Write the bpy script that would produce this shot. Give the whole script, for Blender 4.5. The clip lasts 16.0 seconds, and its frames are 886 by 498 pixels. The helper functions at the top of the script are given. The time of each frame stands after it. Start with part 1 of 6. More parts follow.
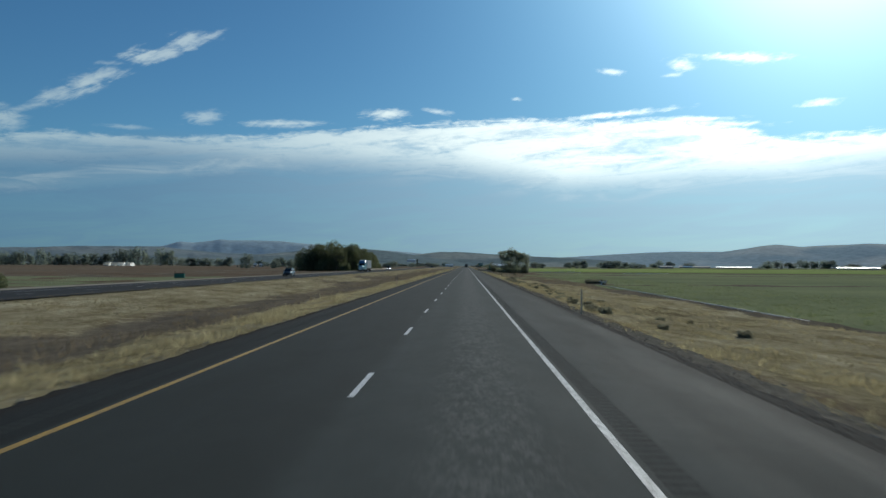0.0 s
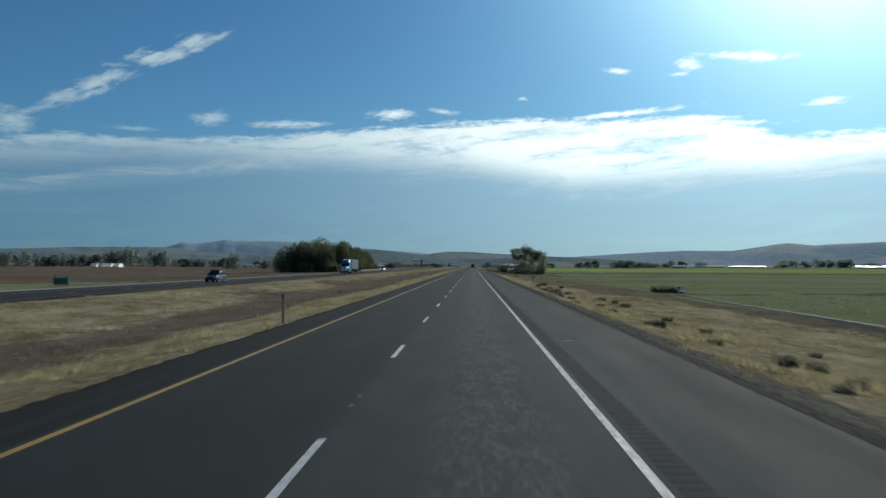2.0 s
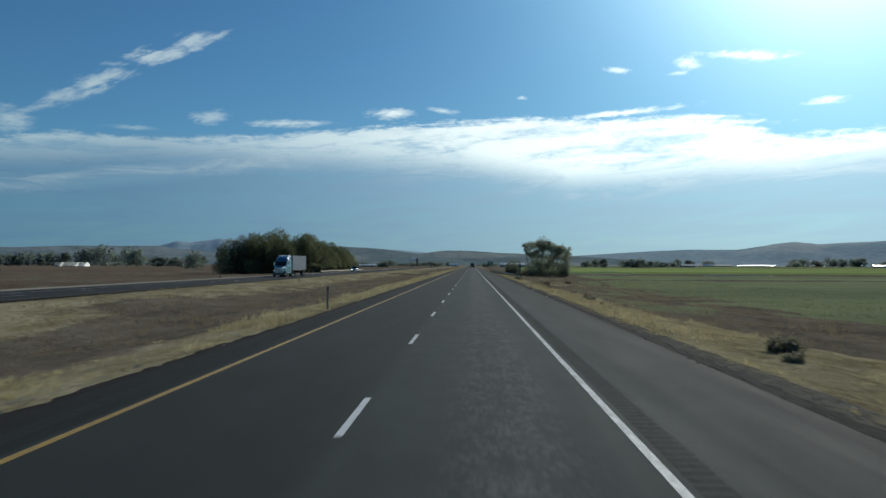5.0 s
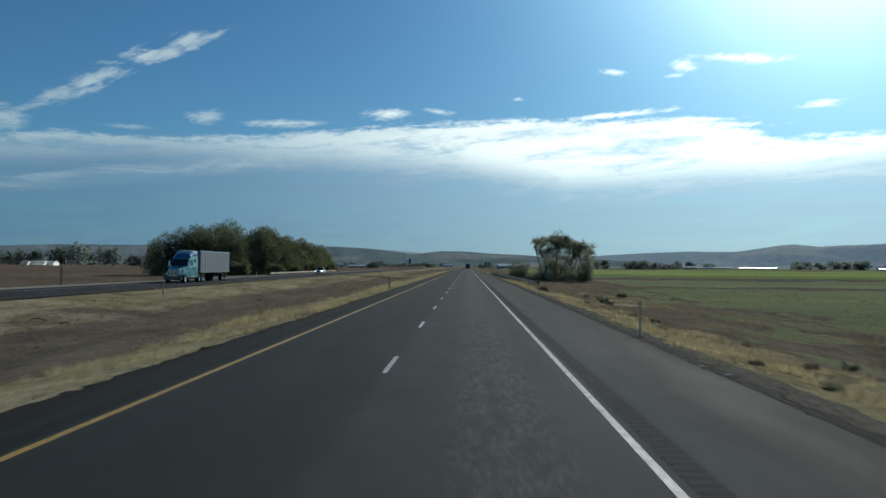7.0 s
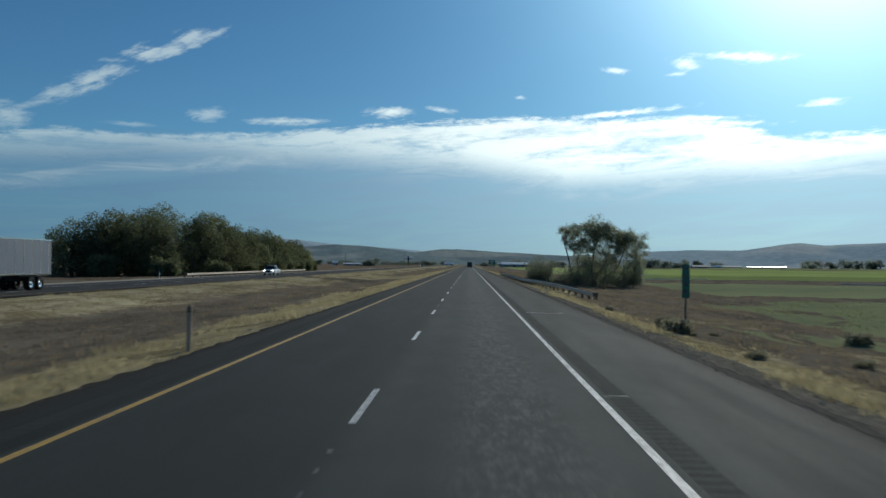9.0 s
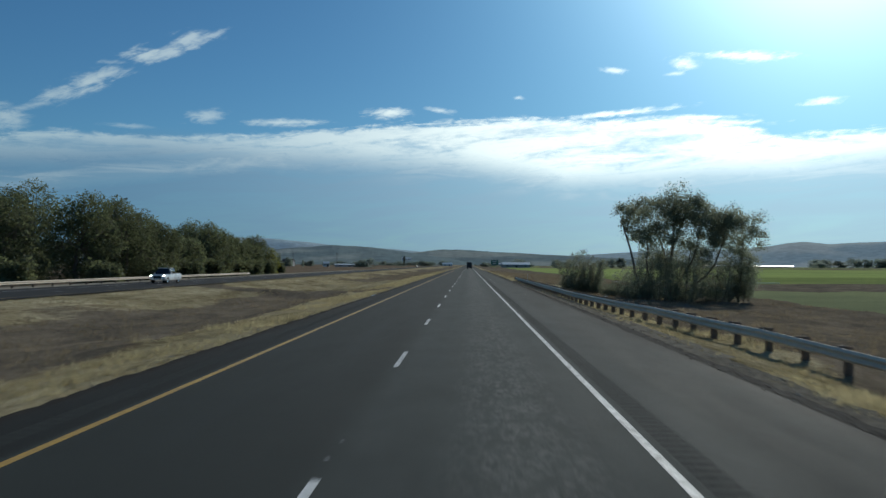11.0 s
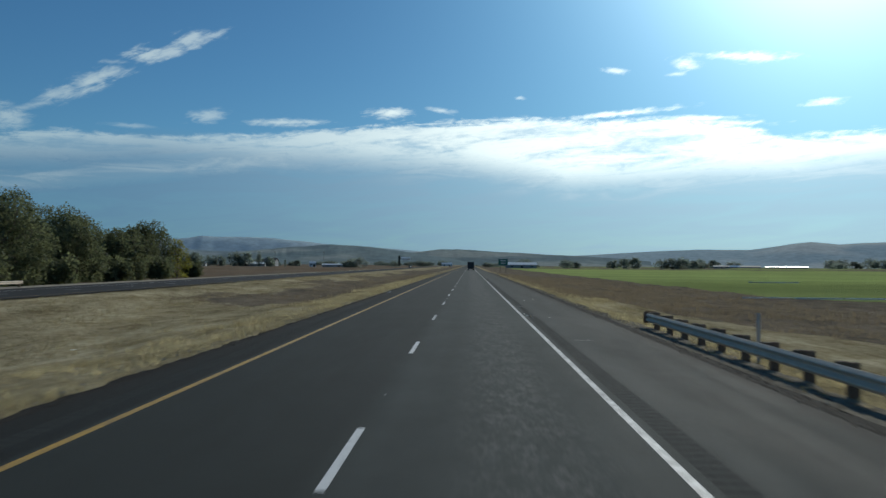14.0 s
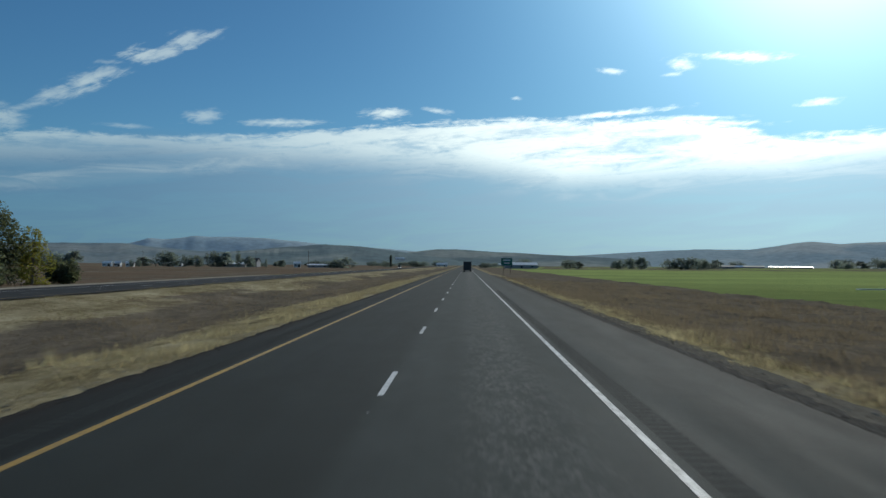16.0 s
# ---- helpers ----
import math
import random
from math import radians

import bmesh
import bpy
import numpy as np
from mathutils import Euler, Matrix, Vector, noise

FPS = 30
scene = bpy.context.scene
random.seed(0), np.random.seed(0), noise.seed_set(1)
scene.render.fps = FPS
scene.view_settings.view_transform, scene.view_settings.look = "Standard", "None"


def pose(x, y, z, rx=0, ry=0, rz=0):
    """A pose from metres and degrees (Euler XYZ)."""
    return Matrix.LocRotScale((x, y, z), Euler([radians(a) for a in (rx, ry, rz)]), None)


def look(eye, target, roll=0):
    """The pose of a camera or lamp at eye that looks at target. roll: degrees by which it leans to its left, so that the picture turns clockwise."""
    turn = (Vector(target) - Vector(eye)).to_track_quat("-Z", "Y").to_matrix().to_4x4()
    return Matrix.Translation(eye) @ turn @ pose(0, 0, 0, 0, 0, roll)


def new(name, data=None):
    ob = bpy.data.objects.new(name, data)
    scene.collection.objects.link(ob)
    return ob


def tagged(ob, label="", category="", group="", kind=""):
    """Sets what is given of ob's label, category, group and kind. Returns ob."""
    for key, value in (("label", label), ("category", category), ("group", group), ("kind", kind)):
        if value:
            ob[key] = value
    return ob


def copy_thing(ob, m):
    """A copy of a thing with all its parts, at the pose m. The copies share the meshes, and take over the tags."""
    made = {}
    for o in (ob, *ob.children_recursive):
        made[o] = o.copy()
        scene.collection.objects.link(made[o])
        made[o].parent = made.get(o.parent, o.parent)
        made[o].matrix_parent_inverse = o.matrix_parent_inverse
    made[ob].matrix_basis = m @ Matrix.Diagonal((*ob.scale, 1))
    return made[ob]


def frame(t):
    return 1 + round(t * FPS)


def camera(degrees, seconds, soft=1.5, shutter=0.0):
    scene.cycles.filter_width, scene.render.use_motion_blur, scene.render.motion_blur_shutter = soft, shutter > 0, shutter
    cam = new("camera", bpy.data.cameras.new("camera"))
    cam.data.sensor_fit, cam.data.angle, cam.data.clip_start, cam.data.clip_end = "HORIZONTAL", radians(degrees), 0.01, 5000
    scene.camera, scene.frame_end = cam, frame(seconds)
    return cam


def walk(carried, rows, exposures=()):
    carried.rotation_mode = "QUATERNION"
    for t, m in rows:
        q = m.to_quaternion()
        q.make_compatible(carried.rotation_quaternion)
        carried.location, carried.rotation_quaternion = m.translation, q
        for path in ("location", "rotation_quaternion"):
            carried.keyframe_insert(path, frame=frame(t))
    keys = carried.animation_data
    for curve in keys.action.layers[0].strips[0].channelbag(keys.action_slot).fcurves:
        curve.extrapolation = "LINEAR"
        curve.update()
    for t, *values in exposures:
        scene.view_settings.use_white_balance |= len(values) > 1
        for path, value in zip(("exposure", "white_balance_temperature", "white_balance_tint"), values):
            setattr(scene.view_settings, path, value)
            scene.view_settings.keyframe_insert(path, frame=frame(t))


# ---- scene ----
cam = camera(57.8, 16.0, soft=1.5, shutter=0.25)
# seconds, x, y, z, then tilt, lean and heading in degrees; y runs along the motorway
PATH = [
    (0, 1.940, 0.42, 2.242, 91.156, -0.377, 1.654),
    (0.5, 1.957, 14.20, 2.242, 91.182, -0.604, 1.579),
    (1, 1.977, 28.00, 2.242, 91.148, -0.426, 1.596),
    (1.5, 1.975, 41.77, 2.242, 91.156, -0.184, 1.802),
    (2, 1.931, 55.51, 2.242, 91.160, -0.203, 2.124),
    (2.5, 1.869, 69.23, 2.242, 91.172, -0.551, 2.197),
    (3, 1.816, 82.97, 2.242, 91.184, -0.564, 2.105),
    (3.5, 1.780, 96.70, 2.242, 91.187, -0.346, 2.060),
    (4, 1.759, 110.36, 2.242, 91.099, -0.203, 2.098),
    (6.5, 1.711, 178.76, 2.242, 91.118, -0.396, 1.862),
    (7, 1.703, 192.42, 2.242, 91.162, -0.495, 1.742),
    (7.5, 1.693, 206.14, 2.242, 91.194, -0.432, 1.779),
    (8, 1.672, 219.86, 2.242, 91.193, -0.297, 1.891),
    (8.5, 1.639, 233.25, 2.242, 91.112, -0.471, 1.907),
    (9, 1.608, 246.65, 2.242, 91.035, -0.62, 1.862),
    (11.5, 1.563, 315.23, 2.242, 91.105, -0.316, 1.786),
    (12, 1.553, 329.07, 2.242, 91.167, -0.315, 1.744),
    (12.5, 1.537, 342.85, 2.242, 91.172, -0.439, 1.726),
    (13, 1.513, 356.65, 2.242, 91.254, -0.301, 1.813),
    (13.5, 1.482, 370.35, 2.242, 91.171, -0.453, 1.842),
    (14, 1.455, 384.07, 2.242, 91.079, -0.463, 1.892),
    (14.5, 1.439, 397.79, 2.242, 91.052, -0.239, 1.834),
    (15, 1.434, 411.54, 2.242, 91.126, -0.254, 1.737),
    (15.5, 1.438, 425.37, 2.242, 91.109, -0.197, 1.661),
    (16, 1.443, 439.22, 2.242, 91.098, -0.408, 1.627),
]
walk(cam, [(t, pose(x, y, z, a, b, c)) for t, x, y, z, a, b, c in PATH], exposures=[(0, -0.97, 6450, 5.0)])

# ---- sky, sun ----
SUN_AZ, SUN_EL = 25.5, 27.0


class Graph:
    """Short hand for building node trees."""

    def __init__(self, tree):
        self.t = tree

    def node(self, kind, operation=None):
        n = self.t.nodes.new(kind)
        if operation:
            n.operation = operation
        return n

    def link(self, value, socket):
        if isinstance(value, bpy.types.NodeSocket):
            self.t.links.new(value, socket)
        elif value is not None:
            if socket.type == "RGBA" and len(value) == 3:
                value = (*value, 1)
            socket.default_value = value

    def m(self, op, a, b=None, c=None, clamp=False):
        n = self.node("ShaderNodeMath", op)
        n.use_clamp = clamp
        for i, v in enumerate((a, b, c)):
            self.link(v, n.inputs[i])
        return n.outputs[0]

    def step(self, v, lo, hi, a=0.0, b=1.0):
        n = self.node("ShaderNodeMapRange")
        n.interpolation_type, n.clamp = "SMOOTHSTEP", True
        for i, x in enumerate((v, lo, hi, a, b)):
            self.link(x, n.inputs[i])
        return n.outputs[0]

    def mix(self, f, a, b, how="MIX"):
        n = self.node("ShaderNodeMix")
        n.data_type, n.blend_type = "RGBA", how
        self.link(f, n.inputs[0])
        self.link(a, n.inputs[6])
        self.link(b, n.inputs[7])
        return n.outputs[2]

    def vec(self, x, y, z=0.0):
        n = self.node("ShaderNodeCombineXYZ")
        for i, v in enumerate((x, y, z)):
            self.link(v, n.inputs[i])
        return n.outputs[0]

    def split(self, v):
        n = self.node("ShaderNodeSeparateXYZ")
        self.link(v, n.inputs[0])
        return n.outputs

    def noise(self, v, scale, detail=3.0, rough=0.55, warp=0.0):
        n = self.node("ShaderNodeTexNoise")
        self.link(v, n.inputs["Vector"])
        for k, x in (("Scale", scale), ("Detail", detail), ("Roughness", rough), ("Distortion", warp)):
            n.inputs[k].default_value = x
        return n.outputs[0]

    def ramp(self, v, stops):
        n = self.node("ShaderNodeValToRGB")
        els = n.color_ramp.elements
        while len(els) < len(stops):
            els.new(0.5)
        for e, (p, c) in zip(els, stops):
            e.position = p
            e.color = (*((c,) * 3 if isinstance(c, (int, float)) else c), 1)
        self.link(v, n.inputs[0])
        return n.outputs[0]


def build_sky():
    world = bpy.data.worlds.new("sky")
    scene.world = world
    world.use_nodes = True
    g = Graph(world.node_tree)
    air = g.node("ShaderNodeTexSky")
    air.sky_type, air.sun_disc = "NISHITA", False
    air.sun_elevation, air.sun_rotation = radians(SUN_EL), radians(SUN_AZ)
    air.altitude, air.air_density, air.dust_density, air.ozone_density = 400.0, 1.0, 0.6, 1.5
    way = g.node("ShaderNodeTexCoord").outputs["Generated"]
    x, y, z = g.split(way)
    az = g.m("MULTIPLY", g.m("ARCTAN2", x, y), 180 / math.pi)
    el = g.m("MULTIPLY", g.m("ARCSINE", z), 180 / math.pi)
    # long streaky cirrus noise, a finer one, and slanting fibres for the single clouds
    streak = g.noise(g.vec(g.m("MULTIPLY", az, 0.13), g.m("SUBTRACT", g.m("MULTIPLY", el, 1.0), g.m("MULTIPLY", az, 0.06))), 1.0, 7.0, 0.62, 0.8)
    fine = g.noise(g.vec(g.m("MULTIPLY", az, 0.8), g.m("SUBTRACT", g.m("MULTIPLY", el, 2.6), g.m("MULTIPLY", az, 0.1))), 1.0, 6.0, 0.68, 0.8)
    fibre = g.noise(g.vec(g.m("ADD", g.m("MULTIPLY", az, 0.42), g.m("MULTIPLY", el, 0.25)), g.m("SUBTRACT", g.m("MULTIPLY", el, 1.8), g.m("MULTIPLY", az, 1.0))), 1.0, 6.0, 0.6, 0.4)
    wob = g.m("ADD", g.m("MULTIPLY", g.m("SUBTRACT", streak, 0.5), 2.2), g.m("MULTIPLY", g.m("SUBTRACT", fine, 0.5), 1.6))
    curl = g.m("ADD", g.m("MULTIPLY", g.m("SUBTRACT", fibre, 0.5), 2.6), g.m("MULTIPLY", g.m("SUBTRACT", fine, 0.5), 1.4))

    ragged = g.m("ADD", g.m("MULTIPLY", wob, 0.75), g.m("MULTIPLY", curl, 0.45))

    def edge(points):
        """A height over the bearing, as a ramp from -45 to 45 degrees."""
        v = g.ramp(g.m("DIVIDE", g.m("ADD", az, 45.0), 90.0), [((a + 45) / 90, h / 20) for a, h in points])
        return g.m("MULTIPLY", v, 20.0)

    top = edge([(-45, 7.2), (-30.8, 8.0), (-27.9, 8.6), (-24.9, 8.6), (-22.1, 8.45), (-15.9, 9.0), (-9.2, 9.35), (-5.2, 10.0), (-1.2, 10.15), (4.5, 10.45), (8.8, 10.2), (14.9, 10.1), (19.6, 9.3), (20.8, 8.65), (27.2, 8.6), (45, 8.6)])
    low = edge([(-45, 5.8), (-30.7, 6.9), (-26.6, 7.2), (-22.4, 7.75), (-17, 7.7), (-13.5, 7.5), (-10.8, 7.6), (-1.2, 7.3), (4, 6.6), (6.9, 6.05), (10.8, 6.2), (16.4, 6.6), (21.7, 6.6), (27.2, 7.2), (45, 7.2)])
    full = g.m("DIVIDE", edge([(-45, 10.5), (-26, 10.5), (-16, 12.0), (-8, 15.0), (2, 19.0), (45, 19.5)]), 20.0)
    above = g.m("SUBTRACT", g.m("ADD", top, g.m("MULTIPLY", wob, 0.6)), el)
    below = g.m("SUBTRACT", el, g.m("ADD", low, g.m("MULTIPLY", wob, 0.8)))
    band = g.m("MULTIPLY", g.step(above, -0.08, 0.45), g.step(below, -1.3, 1.0))
    band = g.m("MULTIPLY", band, g.step(g.m("ADD", streak, g.m("MULTIPLY", fine, 0.5)), 0.48, 0.86, 0.34, 1.0))
    band = g.m("MULTIPLY", band, full)
    # single clouds: bearing, height, half length, half thickness, slope, thickness of the white
    puffs = [(-27.4, 10.75, 1.5, 0.5, 0.42, 0.5), (-25.9, 11.55, 1.4, 0.6, 0.36, 0.6), (-24.5, 12.35, 1.2, 0.4, 0.2, 0.5), (-24.4, 13.0, 0.9, 0.14, 0.1, 0.3), (-22.3, 13.65, 1.2, 0.5, 0.1, 0.62), (-20.9, 13.9, 1.2, 0.38, 0.3, 0.55), (-19.6, 14.8, 1.3, 0.55, 0.2, 0.55), (-18.2, 15.2, 1.4, 0.35, 0.25, 0.45), (-30.6, 9.0, 1.3, 0.7, -0.1, 0.5), (-28.9, 9.9, 1.6, 0.25, 0.3, 0.35),
             (10.6, 10.5, 4.3, 0.2, 0.07, 1.0), (15.6, 10.0, 2.6, 0.2, -0.02, 0.9), (17.8, 9.6, 2.4, 0.22, -0.05, 0.85), (-5.6, 10.65, 1.6, 0.33, 0.04, 0.85), (-2.1, 10.85, 0.9, 0.2, -0.1, 0.6), (-18.3, 9.95, 1.2, 0.4, 0.12, 0.45),
             (-13.2, 9.75, 2.6, 0.26, 0.04, 0.6), (-11.3, 9.85, 1.2, 0.16, 0.0, 0.5), (-23.4, 9.0, 1.3, 0.16, 0.0, 0.3), (18.7, 13.85, 2.5, 0.33, -0.08, 1.0), (15.0, 13.6, 0.9, 0.4, -0.1, 0.8), (10.1, 13.4, 0.9, 0.22, -0.12, 0.7), (14.3, 13.0, 0.6, 0.12, 0.0, 0.5),
             (23.5, 10.6, 1.1, 0.24, 0.03, 0.8), (3.6, 11.7, 0.35, 0.12, 0.0, 0.5)]
    mask = band
    for a, h, ra, rh, s, most in puffs:
        da = g.m("SUBTRACT", az, a)
        dh = g.m("SUBTRACT", g.m("SUBTRACT", el, h), g.m("MULTIPLY", da, s))
        d = g.m("SQRT", g.m("ADD", g.m("POWER", g.m("DIVIDE", da, ra), 2.0), g.m("POWER", g.m("DIVIDE", dh, rh), 2.0)))
        d = g.m("ADD", d, g.m("MULTIPLY", curl if h > 10.5 and a < -15 else ragged, -1.15))
        mask = g.m("MAXIMUM", mask, g.m("MULTIPLY", g.step(d, 1.4, -0.1), most))
    # a thin ragged sheet below the main bank, on the side away from the sun
    sheet = edge([(-45, 3.6), (-30.7, 5.1), (-27.5, 5.4), (-20.6, 6.5), (-14, 7.2), (-5, 7.0), (45, 6.8)])
    off = g.m("ABSOLUTE", g.m("SUBTRACT", g.m("SUBTRACT", el, sheet), g.m("MULTIPLY", wob, 0.5)))
    mask = g.m("MAXIMUM", mask, g.m("MULTIPLY", g.m("MULTIPLY", g.step(off, 1.0, 0.1), g.step(az, -3.0, -14.0)), g.step(streak, 0.4, 0.64, 0.06, 0.32)))
    under = g.m("MULTIPLY", g.m("MULTIPLY", g.step(g.m("SUBTRACT", el, low), -2.2, -0.2), g.step(g.m("SUBTRACT", el, low), 1.5, 0.0)), g.m("MULTIPLY", g.step(streak, 0.42, 0.68, 0.05, 0.34), g.step(az, -12.0, 2.0)))
    mask = g.m("MAXIMUM", mask, under)
    veil = g.m("MULTIPLY", g.step(g.m("SUBTRACT", el, low), 1.5, -0.5), g.step(streak, 0.2, 0.7, 0.6, 0.88))
    # towards the sun thin cloud is brighter
    s = Vector((math.sin(radians(SUN_AZ)) * math.cos(radians(SUN_EL)), math.cos(radians(SUN_AZ)) * math.cos(radians(SUN_EL)), math.sin(radians(SUN_EL))))
    dot = g.node("ShaderNodeVectorMath", "DOT_PRODUCT")
    g.link(way, dot.inputs[0])
    dot.inputs[1].default_value = s
    facing = g.m("MAXIMUM", dot.outputs["Value"], 0.0)
    near, close, core = (g.m("POWER", facing, p) for p in (6.0, 20.0, 64.0))
    white = g.mix(near, CLOUD_FAR, CLOUD_NEAR)
    tone = g.mix(1.0, air.outputs[0], SKY_TINT, "MULTIPLY")
    tone = g.mix(close, tone, AUREOLE, "ADD")
    tone = g.mix(core, tone, SUN_GLOW, "ADD")
    haze = g.mix(near, VEIL_FAR, VEIL_NEAR)
    col = g.mix(veil, tone, haze)
    col = g.mix(mask, col, white)
    back = world.node_tree.nodes["Background"]
    g.link(col, back.inputs[0])
    back.inputs[1].default_value = 0.1


SKY_TINT = (0.47, 0.9, 1.22)
AUREOLE, SUN_GLOW = (5.0, 10.0, 13.6), (26.0, 26.0, 22.0)
CLOUD_FAR, CLOUD_NEAR = (10.6, 12.6, 12.9), (31.0, 33.0, 33.0)
VEIL_FAR, VEIL_NEAR = (1.75, 3.75, 6.3), (12.6, 17.2, 20.6)
build_sky()
sun = new("sun", bpy.data.lights.new("sun", "SUN"))
sun.data.energy, sun.data.angle, sun.data.color = 5.0, radians(0.53), (1.0, 0.95, 0.87)
sun.matrix_world = look((1000 * math.sin(radians(SUN_AZ)), 1000 * math.cos(radians(SUN_AZ)), 1000 * math.tan(radians(SUN_EL))), (0, 0, 0))

# ---- materials ----


def material(name, build):
    mat = bpy.data.materials.new(name)
    mat.use_nodes = True
    g = Graph(mat.node_tree)
    build(g, mat.node_tree.nodes["Principled BSDF"])
    return mat


def simple(name, col, rough=0.6, metal=0.0, vary=0.25, scale=6.0, bump=0.15, spec=0.5, coat=0.0):
    """A plain surface with two scales of variation and a fine relief."""

    def build(g, b):
        c = g.node("ShaderNodeTexCoord").outputs["Object"]
        n = g.noise(c, scale, 5.0, 0.6)
        n2 = g.noise(c, scale * 9, 3.0, 0.6)
        rnd = g.node("ShaderNodeObjectInfo").outputs["Random"]
        k = g.m("ADD", g.m("ADD", g.m("MULTIPLY", n, vary * 1.6), g.m("MULTIPLY", n2, vary * 0.6)), g.m("MULTIPLY", rnd, vary * 0.5))
        k = g.m("ADD", k, 1.0 - vary * 1.35)
        g.link(g.mix(1.0, col, g.vec(k, k, k), "MULTIPLY"), b.inputs["Base Color"])
        g.link(g.step(n, 0.2, 0.8, max(rough - 0.12, 0.03), min(rough + 0.12, 1.0)), b.inputs["Roughness"])
        b.inputs["Metallic"].default_value = metal
        b.inputs["Specular IOR Level"].default_value = spec
        b.inputs["Coat Weight"].default_value = coat
        if bump:
            bp = g.node("ShaderNodeBump")
            bp.inputs["Strength"].default_value = bump
            bp.inputs["Distance"].default_value = 0.01
            g.link(n2, bp.inputs["Height"])
            g.link(bp.outputs[0], b.inputs["Normal"])

    return material(name, build)


def asphalt_build(tint, lanes):
    def build(g, b):
        c = g.node("ShaderNodeTexCoord").outputs["Object"]
        x, y, z = g.split(c)
        grit = g.noise(c, 55.0, 3.0, 0.7)
        blot = g.noise(g.vec(g.m("MULTIPLY", x, 1.3), g.m("MULTIPLY", y, 0.1)), 0.9, 5.0, 0.6)
        long = g.noise(g.vec(g.m("MULTIPLY", x, 1.6), g.m("MULTIPLY", y, 0.02)), 1.0, 4.0, 0.6)
        ravel = g.noise(g.vec(g.m("MULTIPLY", x, 3.4), g.m("MULTIPLY", y, 1.1)), 1.0, 8.0, 0.8)
        pick = g.noise(g.vec(g.m("MULTIPLY", x, 11.0), g.m("MULTIPLY", y, 3.6)), 1.0, 6.0, 0.8)
        wide = g.noise(g.vec(g.m("MULTIPLY", x, 0.8), g.m("MULTIPLY", y, 0.35)), 1.0, 5.0, 0.65)
        k = g.m("ADD", g.m("MULTIPLY", grit, 0.5), g.m("ADD", g.m("MULTIPLY", blot, 0.4), g.m("MULTIPLY", long, 0.25)))
        k = g.m("ADD", k, g.m("MULTIPLY", wide, 0.7))
        base = g.mix(1.0, tint, g.vec(k, k, k), "MULTIPLY")
        rough = g.step(blot, 0.25, 0.75, 0.78, 0.9)
        if lanes:
            # the driven lanes: wheel tracks polished, a ravelled strip down the right-hand lane, dark shoulders
            left = g.m("MULTIPLY", g.step(x, 0.3, -0.3), g.step(x, -3.9, -3.3))
            base = g.mix(g.m("MULTIPLY", left, 0.6), base, (0.0258, 0.0282, 0.0252))
            base = g.mix(g.m("MULTIPLY", g.step(x, -3.62, -3.8), 0.85), base, g.mix(wide, (0.0145, 0.0155, 0.014), (0.024, 0.0245, 0.0222)))
            base = g.mix(g.m("MULTIPLY", g.m("MULTIPLY", g.step(x, 3.85, 4.0), g.step(g.m("ADD", x, g.m("MULTIPLY", ravel, 0.8)), 5.3, 4.7)), 0.3), base, (0.028, 0.03, 0.029))
            worn = g.m("MULTIPLY", g.step(g.m("ABSOLUTE", g.m("SUBTRACT", x, 2.25)), 1.2, 0.25), g.step(ravel, 0.4, 0.58))
            base = g.mix(g.m("MULTIPLY", worn, g.step(pick, 0.42, 0.58, 0.12, 1.0)), base, (0.12, 0.122, 0.112))
            base = g.mix(g.m("MULTIPLY", worn, g.step(pick, 0.44, 0.36, 0.0, 0.7)), base, (0.02, 0.025, 0.024))
            sh = g.m("MULTIPLY", g.step(g.m("ADD", x, g.m("MULTIPLY", ravel, 0.7)), 4.6, 5.9), 0.8)
            base = g.mix(sh, base, g.mix(wide, (0.024, 0.0262, 0.0245), (0.05, 0.0525, 0.047)))
            crumb = g.m("MULTIPLY", g.step(g.m("ADD", g.m("ABSOLUTE", g.m("SUBTRACT", x, 1.0)), g.m("MULTIPLY", ravel, 1.2)), 5.9, 6.9), 0.75)
            base = g.mix(crumb, base, (0.03, 0.026, 0.022))
        g.link(base, b.inputs["Base Color"])
        g.link(rough, b.inputs["Roughness"])
        b.inputs["Specular IOR Level"].default_value = 0.07
        bp = g.node("ShaderNodeBump")
        bp.inputs["Strength"].default_value = 0.6
        bp.inputs["Distance"].default_value = 0.012
        g.link(g.m("ADD", grit, g.m("MULTIPLY", ravel, 0.4)), bp.inputs["Height"])
        g.link(bp.outputs[0], b.inputs["Normal"])

    return build


def paint_build(col, worn):
    def build(g, b):
        c = g.node("ShaderNodeTexCoord").outputs["Object"]
        rnd = g.node("ShaderNodeObjectInfo").outputs["Random"]
        n = g.noise(c, 7.0, 6.0, 0.75)
        n2 = g.noise(c, 0.7, 3.0)
        wear = g.step(g.m("ADD", n, g.m("MULTIPLY", g.m("ADD", rnd, n2), 0.18)), 0.62, 0.86)
        g.link(g.mix(g.m("MULTIPLY", wear, worn), col, (0.06, 0.06, 0.058)), b.inputs["Base Color"])
        b.inputs["Roughness"].default_value = 0.65
        bp = g.node("ShaderNodeBump")
        bp.inputs["Strength"].default_value = 0.4
        bp.inputs["Distance"].default_value = 0.005
        g.link(g.noise(c, 60.0), bp.inputs["Height"])
        g.link(bp.outputs[0], b.inputs["Normal"])

    return build


